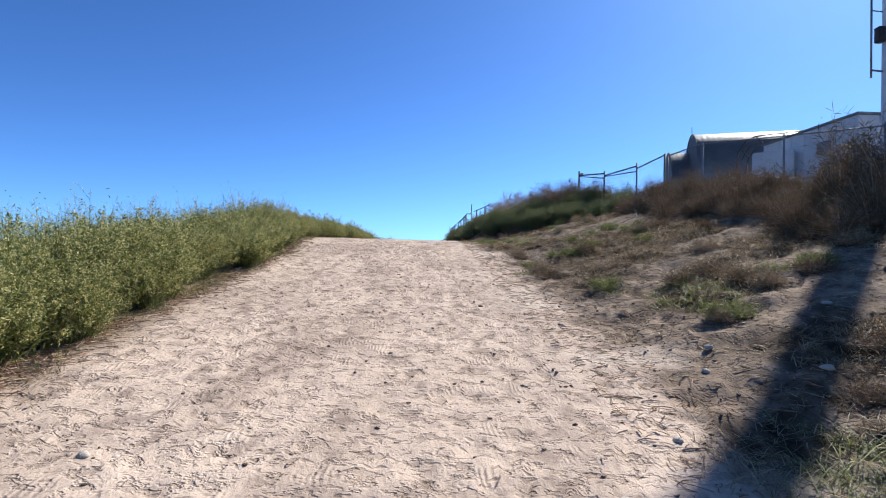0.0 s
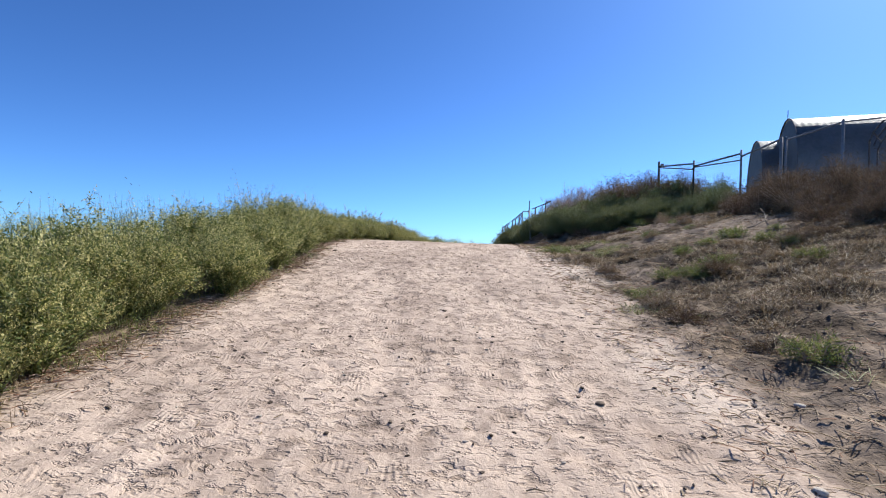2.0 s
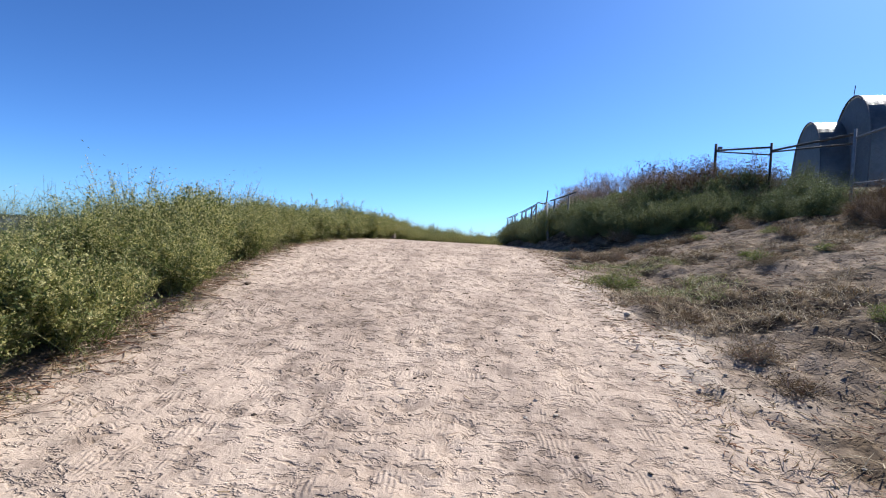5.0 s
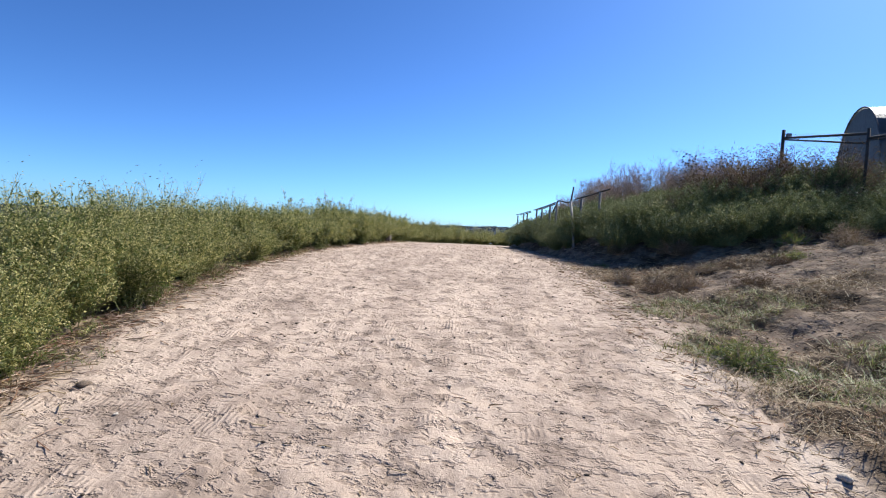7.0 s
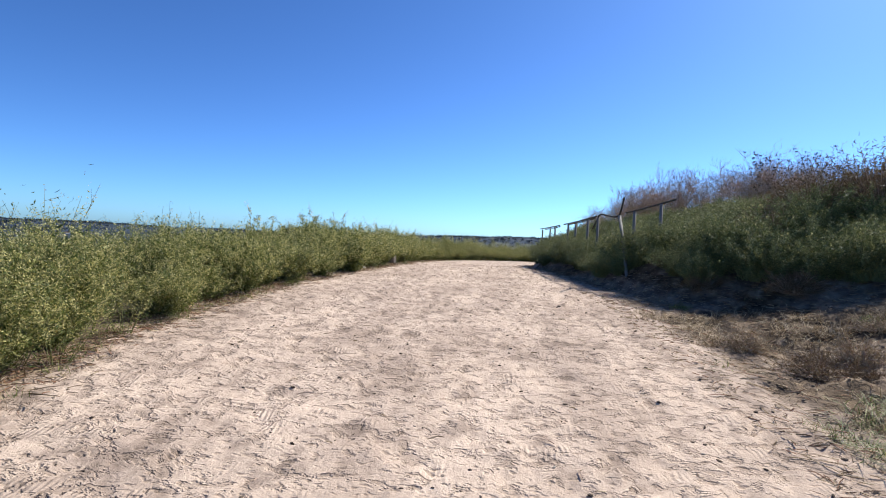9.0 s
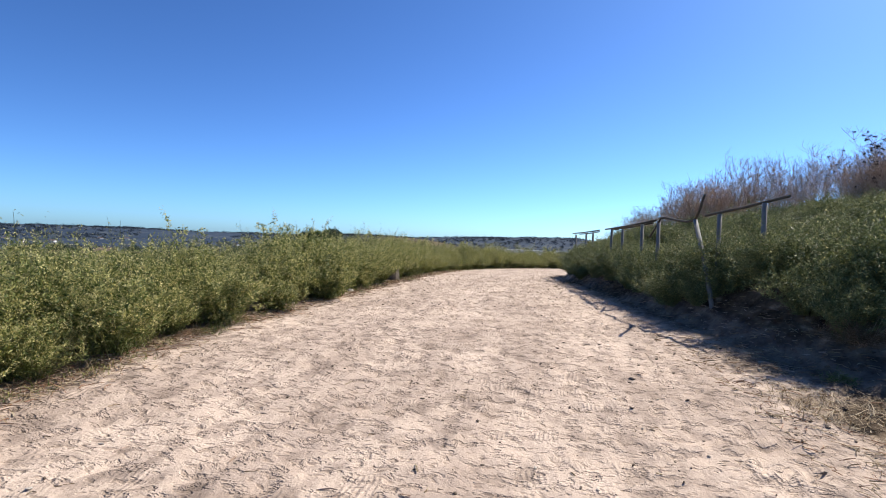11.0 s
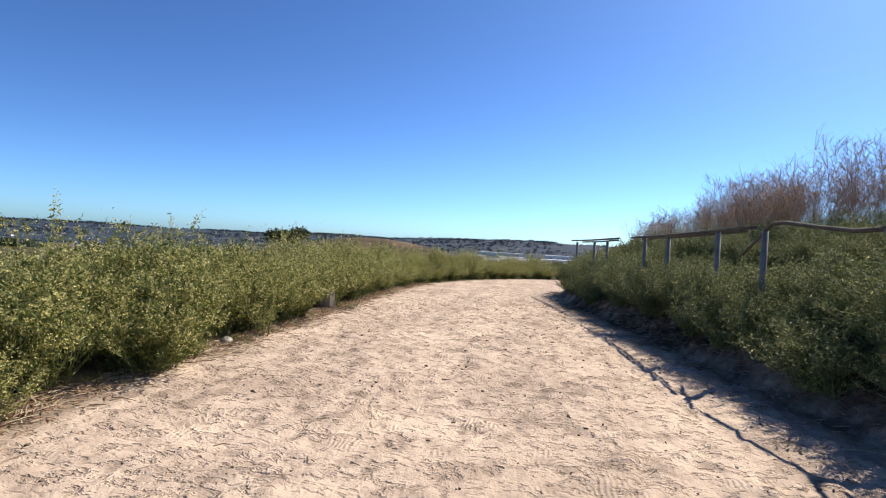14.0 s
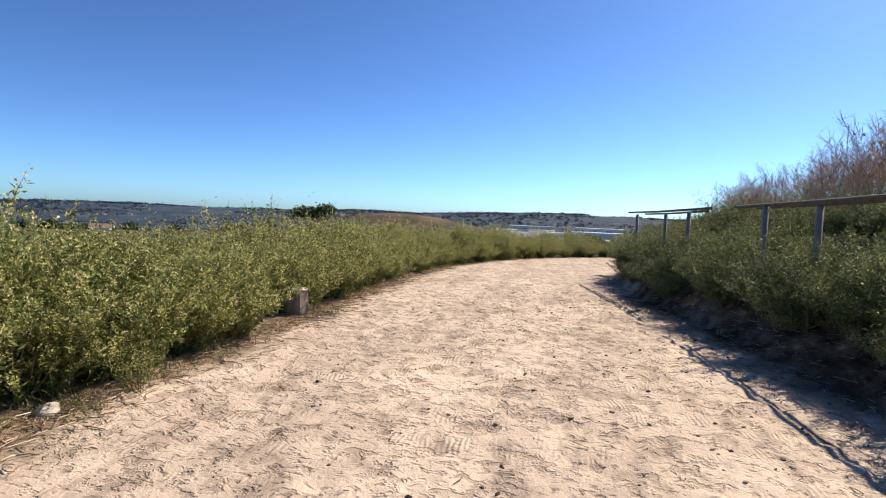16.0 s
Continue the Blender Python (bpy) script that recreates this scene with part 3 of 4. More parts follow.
def bank_shrubs():
    r = np.random.default_rng(21)
    near = [shrub_kind("shrub", M_BUSH, M_STEM, r, "round grey-green leafy shrub on the bank above the track", "shrub", "shrubs on the bank",
                       build=wand_mound, wands=135, per=44, seeds=1, rad=0.74, tall=0.92, length=0.060, width=0.0066) for _ in range(6)]
    high = [shrub_kind("shrub", M_BUSH, M_STEM, r, "low green weedy shrub high on the grassy bank", "shrub", "shrubs on the bank",
                       build=wand_mound, wands=110, per=36, seeds=2, rad=0.74, tall=0.74, length=0.066, width=0.0070) for _ in range(4)]
    a, b = [], []
    for y in np.arange(24.4, 45.0, 0.80):
        x = float(toe(np.array([y]))[0])
        k = float(step(24, 27, y))
        a.append((x + 0.95 + r.normal(0, 0.12) + (1 - k) * 0.7, y, r.uniform(0.72, 0.98) * (0.75 + 0.25 * k), r.uniform(0.75, 1.0)))
        s = r.uniform(0.74, 1.0)
        fx, fy = x + 0.52 + r.normal(0, 0.06), y + 0.38
        if fy < 27.0:   # the bent post stands clear in front
            fx = max(fx, 1.2 + 0.66 * s)
        a.append((fx, fy, s, r.uniform(0.85, 1.1)))
        a.append((x + 1.75 + r.normal(0, 0.14) + (1 - k) * 0.6, y + 0.3, r.uniform(0.62, 0.84), r.uniform(0.7, 0.92)))
    for y in np.arange(22.6, 42.0, 0.98):
        x = float(toe(np.array([y]))[0])
        for d in (2.4, 3.0, 3.7, 4.5, 5.4, 6.4):
            if (y > 24.5 or d > 3) and not (y > 33 and d > 3):
                b.append((x + d + r.normal(0, 0.2), y + r.normal(0, 0.2), r.uniform(0.52, 0.80), r.uniform(0.65, 0.9)))
    for x in np.arange(1.7, 6.8, 0.62):
        a.append((x + r.normal(0, 0.1), 25.35 + r.normal(0, 0.18) - 0.06 * x, r.uniform(0.85, 1.2), r.uniform(0.85, 1.1)))
        a.append((x + 0.3 + r.normal(0, 0.1), 24.75 + r.normal(0, 0.15) - 0.06 * x, r.uniform(0.5, 0.75), r.uniform(0.7, 1.0)))
    for y in np.arange(27.4, 42.4, 0.86):
        x = float(toe(np.array([y]))[0])
        k = float(np.interp(y, [27, 29, 33, 38, 41], [0.95, 1.1, 1.1, 1.0, 0.7]))
        a.append((x + 0.30 + 0.25 * float(step(28.2, 27.3, y)) + r.normal(0, 0.09), y, k * r.uniform(0.52, 0.90), r.uniform(0.8, 1.05)))
    # the front of the growth, round the corner of the bank
    for t in np.linspace(0, 1, 11):
        fx, fy = 1.75 + 3.9 * t, float(np.interp(t, [0, 0.12, 0.36, 1], [25.45, 24.75, 23.75, 23.3]))
        a.append((fx + r.normal(0, 0.07), fy + r.normal(0, 0.07), r.uniform(0.72, 0.98), r.uniform(0.85, 1.1)))
        a.append((fx + 0.35 + r.normal(0, 0.07), fy + 0.62 + r.normal(0, 0.07), r.uniform(0.8, 1.0), r.uniform(0.8, 1.0)))
    plant_out(near, [q for q in a if not (q[1] < 27.0 and q[0] < 1.2 + 0.6 * q[2])])
    plant_out(high, b)
    brown = [shrub_kind("dry_shrub", M_BRUSH, M_STALK, r, "brown dried-out shrub among green bank plants", "shrub", "dried shrubs",
                        twigs=240, per=26, length=0.08, width=0.006, rad=0.7, tall=0.9, fine=0.05) for _ in range(2)]
    plant_out(brown, [(5.2, 25.4, 1.5, 0.92), (6.2, 26.0, 1.5, 0.88), (4.3, 25.9, 1.35, 0.95), (3.4, 25.2, 1.0, 0.8), (6.9, 24.9, 1.5, 0.9), (2.9, 23.6, 0.7, 0.6), (6.4, 24.3, 0.9, 0.8), (1.9, 24.6, 0.6, 0.6)])


def fence_brush():
    r = np.random.default_rng(22)
    kinds = [shrub_kind("tumbleweed_brush", M_BRUSH, M_STALK, r, "tan dried tumbleweed brush at the foot of the fence", "dry brush", "dry brush by the fence",
                        twigs=150, per=22, length=0.12, width=0.004, rad=0.62, tall=0.72, fine=0.045) for _ in range(5)]
    places = []
    for y in np.arange(3.5, 20.2, 0.62):
        for d, s in ((0.0, 0.75), (0.75, 0.98), (1.5, 1.05)):
            x = 6.35 + d + 0.25 * math.sin(y * 1.3) + r.normal(0, 0.18)
            places.append((x, y + r.normal(0, 0.2), s * r.uniform(0.85, 1.2), r.uniform(0.85, 1.15)))
    places += [(7.7, 9.0, 1.75, 1.15), (8.0, 10.2, 1.7, 1.2), (7.2, 9.6, 1.4, 1.1), (7.3, 12.4, 1.4, 1.0), (7.0, 17.6, 1.35, 1.0), (6.7, 16.7, 1.15, 1.0)]
    plant_out(kinds, places)
    green = [shrub_kind("shrub", M_BUSH, M_STEM, r, "soft grey-green shrub in front of the gate", "shrub", "shrubs by the gate",
                        twigs=190, per=40, length=0.05, width=0.0058, rad=0.62, tall=0.75, fine=0.05) for _ in range(2)]
    plant_out(green, [(6.6, 20.9, 1.1, 1.0), (7.3, 21.9, 1.1, 1.0), (6.2, 22.0, 1.0, 0.9), (6.9, 23.2, 1.2, 0.9), (6.0, 23.6, 1.1, 0.9), (6.5, 25.0, 1.2, 0.9),
                      (7.6, 23.4, 1.2, 1.0), (7.2, 25.2, 1.2, 0.9), (6.9, 26.8, 1.2, 0.9), (6.3, 28.0, 1.2, 0.9), (8.3, 25.0, 1.3, 1.0)])


def dead_stalk(r, tall, heads):
    c = Cloud()
    for _ in range(3):
        p = np.array([r.normal(0, 0.08), r.normal(0, 0.08), 0.0])
        d = np.array([r.normal(0, 0.18), r.normal(0, 0.18), 1.0])
        seg = tall / 5
        for k in range(5):
            q = p + d * seg
            c.stem(p, q, 0.0066 - 0.0009 * k, 0.0057 - 0.0009 * k, 0)
            for _b in range(4 if k else 1):
                e = q + np.array([r.normal(0, 0.16), r.normal(0, 0.16), r.uniform(0.08, 0.34)]) * (1.3 - 0.1 * k)
                c.stem(q, e, 0.0038, 0.0018, 0)
                for _t in range(2):
                    f = q + (e - q) * r.uniform(0.4, 1)
                    c.stem(f, f + np.array([r.normal(0, 0.09), r.normal(0, 0.09), r.uniform(0.02, 0.15)]), 0.0024, 0.001, 0)
                if heads and r.random() < 0.28:
                    c.leaves(np.repeat(e[None], 6, 0) + r.normal(0, 0.008, (6, 3)), 0.042, 0.019, 1, r)
            p, d = q, d + r.normal(0, 0.12, 3) * [1, 1, 0.3]
    return c.arrays()


def dead_stalks():
    r = np.random.default_rng(23)
    kinds = [dead_stalk(r, 1.15, False) for _ in range(8)] + [dead_stalk(r, 1.25, True) for _ in range(4)]
    n = 620
    y = r.uniform(30.5, 41.5, n)
    x = toe(y) + np.interp(y, [30, 34, 38], [4.3, 3.0, 2.2]) + r.uniform(0, 4.2, n)
    keep = (fbm(x, y, 2.2, 3, 4) > 0.30) 
    k = np.where(r.random(n) < 0.012, r.integers(8, 12, n), r.integers(0, 8, n))
    p = np.stack([x, y, r.uniform(0, 6.28, n), r.uniform(0.75, 1.2, n) * np.interp(y, [30, 33, 36, 40], [0.62, 0.92, 0.85, 0.55]), k, r.uniform(0.9, 1.15, n)], 1)[keep]
    scatter("dead_stalks", kinds, p, [M_STALK, M_HEAD], "purple-brown dead weed stalks on top of the bank", "dead weeds")
    n = 13
    y, x = r.normal(30.8, 0.4, n), r.normal(6.1, 0.8, n)
    p = np.stack([x, y, r.uniform(0, 6.28, n), r.uniform(0.8, 1.15, n), r.integers(8, 12, n), np.ones(n)], 1)
    scatter("thistle_stalks", kinds, p, [M_STALK, M_HEAD], "dark dead thistle stalks with black seed heads", "dead thistles")


def tuft(r, blades, tall, spread, mat):
    c = Cloud()
    for _ in range(blades):
        a = r.uniform(0, 6.283)
        b = np.array([r.normal(0, spread * 0.4), r.normal(0, spread * 0.4), 0.0])
        e = b + np.array([math.cos(a) * spread, math.sin(a) * spread, 0]) * r.uniform(0.2, 1.2) + [0, 0, tall * r.uniform(0.3, 1.1)]
        s = np.cross(e - b, [0, 0, 1.0])
        s = s / (np.linalg.norm(s) + 1e-9) * 0.0024
        m = b * 0.45 + e * 0.55 + [0, 0, tall * 0.15]
        c.tris(np.array([b - s, b + s, m + s * 0.7, m - s * 0.7, e]), np.array([[0, 1, 2], [0, 2, 3], [3, 2, 4]]), mat)
    return c.arrays()


def slope_growth():
    """Dry grass, low green tufts, straw and sticks on the slope and along both edges of the track."""
    r = np.random.default_rng(24)
    kinds = [tuft(r, 18, 0.11, 0.15, 0) for _ in range(5)] + [tuft(r, 22, 0.11, 0.17, 1) for _ in range(4)] + [tuft(r, 22, 0.12, 0.18, 2) for _ in range(3)]
    n = 21000
    y = r.uniform(0.5, 25.5, n)
    x = sand_edge(y) - 0.1 + r.uniform(0, 1, n) ** 0.9 * 5.6
    g = fbm(x, y, 1.5, 3, 3)
    keep = (g > 0.44 + 0.10 * r.random(n)) & (x - sand_edge(y) + (fbm(x, y, 1.0, 4, 4) - 0.45) * 1.5 > 0.0)
    green = (fbm(x + 40, y, 1.5, 3, 2) > 0.50) & (r.random(n) < 0.6) & (x < sand_edge(y) + 2.2)
    rust = fbm(x + 17, y + 5, 2.0, 3, 0) > 0.52
    k = np.where(green, r.integers(5, 9, n), np.where(rust, r.integers(9, 12, n), r.integers(0, 5, n)))
    p = np.stack([x, y, r.uniform(0, 6.28, n), r.uniform(0.6, 1.6, n), k, r.uniform(0.35, 0.8, n)], 1)[keep]
    low = [shrub_kind("dry_weed_clump", m, M_STALK, r, label, "dry weed", "low weeds on the slope",
                      twigs=70, per=16, length=0.07, width=0.004, rad=0.30, tall=0.20, fine=0.03)
           for m, label in ((M_BRUSH, "low brown dried weed clump on the dirt slope"), (M_STRAW, "low straw-coloured weed clump on the dirt slope"), (M_LEAF, "low sprawling green weed clump on the slope"))]
    spots = []
    for i in range(150):
        cy = r.uniform(2.0, 24.5)
        cx = float(sand_edge(np.array([cy]))[0]) + 0.35 + r.random() ** 0.9 * 4.4
        if fbm(cx, cy, 1.8, 3, 1) > 0.40:
            spots.append((cx, cy, r.uniform(0.5, 1.25), r.uniform(0.6, 1.2)))
    plant_out(low, spots)
    scatter("slope_grass", kinds, p, [M_STRAW, M_LEAF, M_BRUSH], "patchy dry and green grass on the dirt slope", "grass")
    # small sprouts under the weeds at the left edge
    n = 900
    y = r.uniform(0, 50, n)
    x = left_edge(y) - 0.15 + r.normal(0, 0.16, n)
    p = np.stack([x, y, r.uniform(0, 6.28, n), r.uniform(0.5, 1.2, n), np.where(r.random(n) < 0.55, r.integers(5, 9, n), r.integers(9, 12, n)), r.uniform(0.7, 1.2, n)], 1)
    scatter("edge_grass", kinds, p, [M_STRAW, M_LEAF, M_BRUSH], "low green and reddish sprouts under the weeds", "grass")


def lying_sticks(name, x, y, length, r, mats, label):
    """Straws and bits of twig that lie on the ground: each a thin bent stem."""
    c = Cloud()
    z = surface(x, y) + 0.002
    for i in range(len(x)):
        a, ln = r.uniform(0, 3.1416), length * r.uniform(0.3, 1.4)
        d = np.array([math.cos(a), math.sin(a), r.normal(0, 0.08)]) * ln / 2
        p = np.array([x[i], y[i], z[i] + abs(d[2])])
        b = p + np.array([r.normal(0, 0.012), r.normal(0, 0.012), 0.006])
        w = r.uniform(0.0022, 0.0048)
        k = int(r.integers(0, len(mats)))
        c.stem(p - d, b, w, w, k)
        c.stem(b, p + d, w, w * 0.6, k)
    v, f, m = c.arrays()
    return tagged(new(name, mesh_from(name, v, f, mats, m)), label, "litter", kind="stuff")


def litter():
    r = np.random.default_rng(25)
    n = 10000
    y = r.uniform(0.5, 42, n)
    lying_sticks("straw_litter", left_edge(y) + np.abs(r.normal(0, 0.26, n)) - 0.25, y, 0.15, r, [M_STRAW, M_STALK, M_RUST], "reddish straw litter along the weedy edge")
    n = 12500
    y = r.uniform(0.5, 26, n)
    lying_sticks("slope_litter", sand_edge(y) - 0.4 + r.uniform(0, 1, n) ** 1.1 * 5.6, y, 0.13, r, [M_STRAW, M_STRAW, M_RUST], "pale straw and twigs strewn over the slope")
    n = 900
    y = r.uniform(1, 40, n)
    lying_sticks("track_litter", left_edge(y) + (toe(y) - left_edge(y)) * r.random(n), y, 0.09, r, [M_STRAW, M_STALK], "scattered twigs and straw on the sand")
    n = 1500
    y = r.uniform(24, 42, n)
    lying_sticks("bank_litter", toe(y) + r.normal(0.1, 0.35, n), y, 0.14, r, [M_STRAW, M_STALK], "dry twigs in the shade of the bank shrubs")


def lump(r, sx, sy, sz, cuts=2):
    bm = bmesh.new()
    bmesh.ops.create_icosphere(bm, subdivisions=cuts, radius=1.0)
    off = Vector((r.uniform(0, 50), r.uniform(0, 50), r.uniform(0, 50)))
    for v in bm.verts:
        k = 1 + 0.45 * noise.noise(v.co * 1.1 + off) + 0.2 * noise.noise(v.co * 2.7 + off)
        v.co = Vector((v.co.x * sx, v.co.y * sy, v.co.z * sz)) * k
    for f in bm.faces:
        f.smooth = True
    return bm


def stones():
    r = np.random.default_rng(26)
    for x, y, s, mat, label in (
            (-5.47, 29.0, 0.085, M_STONE, "pale rounded stone at the foot of the weeds"),
            (1.22, 16.72, 0.058, M_STONE, "flat pale stone in dry grass"), (1.64, 16.43, 0.064, M_STONE, "flat pale stone in dry grass"),
            (1.49, 6.17, 0.04, M_STONE, "small brown stone at the edge of the track"), (2.03, 7.38, 0.042, M_STONE, "small brown stone on the slope"),
            (0.94, 14.54, 0.045, M_STONE, "grey stone at the edge of the track"), (-3.83, 14.79, 0.05, M_CLOD, "dark clod at the foot of the weeds"),
            (-1.75, 2.72, 0.035, M_STONE, "pale stone half sunk in the sand"), (-1.56, 2.70, 0.026, M_STONE, "small stone half sunk in the sand"),
            (2.32, 4.35, 0.042, M_STONE, "pale stone on the slope"), (1.60, 3.18, 0.04, M_STONE, "small brown stone on the sand"),
            (1.06, 2.45, 0.05, M_STONE, "pale stone on the sand"), (-0.81, 9.79, 0.03, M_CLOD, "dark clod of earth on the sand"),
            (0.59, 7.17, 0.034, M_CLOD, "dark clod of earth on the sand"), (0.47, 7.35, 0.026, M_CLOD, "dark clod of earth on the sand"),
            (-0.62, 23.5, 0.03, M_CLOD, "dark clod of earth on the sand"), (-2.75, 19.0, 0.03, M_CLOD, "dark clod of earth on the sand"),
            (2.6, 4.9, 0.045, M_STONE, "grey stone on the slope"), (3.0, 3.9, 0.05, M_STONE, "grey stone on the slope"), (3.9, 5.2, 0.05, M_STONE, "grey stone on the slope")):
        ob = part("stone" if mat is M_STONE else "clod", lump(r, s, s * r.uniform(0.6, 1.0), s * 0.48), mat)
        ob.matrix_world = pose(x, y, float(surface(np.array([x]), np.array([y]))[0]) + s * 0.16, 0, 0, r.uniform(0, 360))
        tagged(ob, label, "stone" if mat is M_STONE else "clod")
    # the many small clods and pebbles
    base = []
    for k in range(6):
        bm = lump(r, 1, r.uniform(0.6, 1), 0.65, 1)
        base.append((np.array([v.co[:] for v in bm.verts]), np.array([[v.index for v in f.verts] for f in bm.faces])))
        bm.free()
    for name, n, mat, mean, label in (("small_clods", 3600, M_CLOD, 0.0092, "small dark clods strewn over the sand"), ("pebbles", 1300, M_STONE, 0.008, "small pale pebbles strewn over the sand"),
                                       ("slope_clods", 2600, M_CLOD, 0.0115, "crumbled dark earth clods on the slope")):
        y = r.uniform(1.2, 38, n)
        x = left_edge(y) + (toe(y) + 1.5 - left_edge(y)) * r.random(n) ** 0.7
        if name == "slope_clods":
            y = r.uniform(1.2, 26, n)
            x = sand_edge(y) + r.random(n) * 5.5
        z = surface(x, y)
        vs, fs, off = [], [], 0
        for i in range(n):
            v, f = base[i % 6]
            s = min(mean * math.exp(r.normal(0, 0.6)), 0.021)
            a = r.uniform(0, 6.28)
            w = v * [1.0, r.uniform(0.5, 1.0), r.uniform(0.5, 0.9)] * s
            vs.append(np.stack([w[:, 0] * math.cos(a) - w[:, 1] * math.sin(a), w[:, 0] * math.sin(a) + w[:, 1] * math.cos(a), w[:, 2]], 1) + [x[i], y[i], z[i] + s * 0.2])
            fs.append(f + off)
            off += len(v)
        tagged(new(name, mesh_from(name, np.concatenate(vs), np.concatenate(fs), [mat])), label, "pebbles", kind="stuff")


def bank_grass():
    r = np.random.default_rng(27)
    kinds = [weed(r, 0.75, 4, 14, 0, 0.28) for _ in range(6)]
    n = 900
    y = r.uniform(23.5, 43, n)
    x = toe(y) + 2.1 + r.random(n) * 5.7
    p = np.stack([x, y, r.uniform(0, 6.28, n), r.uniform(0.42, 0.72, n), r.integers(0, 6, n), r.uniform(0.8, 1.1, n)], 1)
    scatter("bank_weeds", kinds, p, [M_STEM, M_PALE, M_BLOOM], "light green weeds and grass between the bank shrubs", "weeds")


edge_mounds()
bank_shrubs()
bank_grass()
fence_brush()
dead_stalks()
slope_growth()
litter()
stones()


# ---- fences, rails and buildings ----
def tube(points, radius, sides=10, taper=1.0):
    """A round bar along the points, mitred and capped."""
    bm = bmesh.new()
    pts = [Vector(p) for p in points]
    rings = []
    for i, p in enumerate(pts):
        d = (pts[min(i + 1, len(pts) - 1)] - pts[max(i - 1, 0)]).normalized()
        u = d.cross(Vector((0.13, 0.31, 0.94)) if abs(d.z) < 0.9 else Vector((1, 0, 0))).normalized()
        w = d.cross(u)
        rr = radius * (1 + (taper - 1) * i / max(1, len(pts) - 1))
        rings.append([bm.verts.new(p + (u * math.cos(a) + w * math.sin(a)) * rr) for a in (k * 2 * math.pi / sides for k in range(sides))])
    for a, b in zip(rings, rings[1:]):
        for k in range(sides):
            bm.faces.new((a[k], a[(k + 1) % sides], b[(k + 1) % sides], b[k])).smooth = True
    bm.faces.new(rings[0][::-1])
    bm.faces.new(rings[-1])
    bmesh.ops.recalc_face_normals(bm, faces=bm.faces)
    return bm


def block(x0, y0, z0, x1, y1, z1, bevel=0.01):
    bm = bmesh.new()
    bmesh.ops.create_cube(bm, size=1)
    for v in bm.verts:
        v.co = Vector(((x0 + x1) / 2 + v.co.x * (x1 - x0), (y0 + y1) / 2 + v.co.y * (y1 - y0), (z0 + z1) / 2 + v.co.z * (z1 - z0)))
    if bevel:
        bmesh.ops.bevel(bm, geom=list(bm.edges), offset=bevel, segments=2, affect='EDGES')
    return bm


def wire_net(a, b, low, high, cell=0.075, w=0.0022):
    """Chain link between two posts: crossing slanted wires, clipped to the panel."""
    a, b = np.array(a, float), np.array(b, float)
    run = np.linalg.norm((b - a)[:2])
    c = Cloud()
    tall = high - low

    def place(u, v):
        k = u / run
        return a + (b - a) * k + [0, 0, v]
    for sgn in (1, -1):
        for s in np.arange(-tall, run + tall, cell):
            u0, v0, u1, v1 = (s, 0, s + tall, tall) if sgn > 0 else (s, tall, s + tall, 0)
            t0, t1 = max(0, -u0 / tall), min(1, (run - u0) / tall)
            if t1 - t0 > 0.01:
                p, q = [(u0 + tall * t, v0 + (v1 - v0) * t) for t in (t0, t1)]
                c.stem(place(p[0], p[1] + low), place(q[0], q[1] + low), w, w, 0)
    v, f, m = c.arrays()
    return mesh_from("wire_net", v, f, [M_WIRE])


def chain_link_fence():
    fence = thing("chain_link_fence", (0, 0, 0), "galvanised chain-link fence on pipe posts above the bank", "fence")
    # tops of the posts
    tops = [(19.5, 11.2, 5.95), (17.2, 12.8, 5.92), (15.0, 14.3, 5.90), (12.9, 15.7, 5.88), (10.8, 17.1, 5.86), (8.70, 18.2, 5.82), (8.42, 20.45, 5.84)]
    for i, (x, y, z) in enumerate(tops):
        g = at_ground(x, y)
        p = part("post", tube([(x, y, g - 0.2), (x, y, z)], 0.034), M_GALV, fence)
        part("cap", tube([(x, y, z), (x, y, z + 0.03), (x, y, z + 0.05)], 0.04, 10, 0.4), M_GALV, p)
        if i:
            q = tops[i - 1]
            part("top_rail", tube([(q[0], q[1], q[2] - 0.04), (x, y, z - 0.04)], 0.024), M_GALV, fence)
            part("bottom_rail", tube([(q[0], q[1], q[2] - 1.45), (x, y, z - 1.45)], 0.02), M_GALV, fence)
            net = new("wire_net", wire_net(q, (x, y, z), -1.75, -0.03))
            net.parent = fence
    gate = thing("pipe_gate", (0, 0, 0), "dark steel pipe gate frame with chain-link beside the huts", "gate")
    posts = [(8.36, 20.6, 5.92), (7.62, 21.6, 5.72), (7.06, 24.3, 5.86), (6.49, 26.8, 6.27)]
    for i, (x, y, z) in enumerate(posts):
        g = at_ground(x, y)
        part("gate_post", tube([(x, y, g - 0.2), (x, y, z)], 0.045 if i in (0, 3) else 0.034), M_DARK if i > 1 else M_GALV, gate)
        if i:
            q = posts[i - 1]
            part("top_rail", tube([(q[0], q[1], q[2] - (0.05 if i == 1 else 0.12)), (x, y, z - 0.22)], 0.03), M_DARK if i > 1 else M_GALV, gate)
            if i > 1:
                part("brace", tube([(q[0], q[1], q[2] - 0.34), (x, y, z - 0.26)], 0.022), M_DARK, gate)
            else:
                part("bottom_rail", tube([(q[0], q[1], q[2] - 1.4), (x, y, z - 1.3)], 0.022), M_GALV, gate)
            net = new("wire_net", wire_net(q, (x, y, z), -1.5, -0.1, 0.09, 0.0018))
            net.parent = gate
    x, y, z = posts[3]
    part("latch_box", block(x + 0.05, y - 0.10, z - 0.22, x + 0.17, y - 0.02, z - 0.10, 0.008), M_GALV, gate)


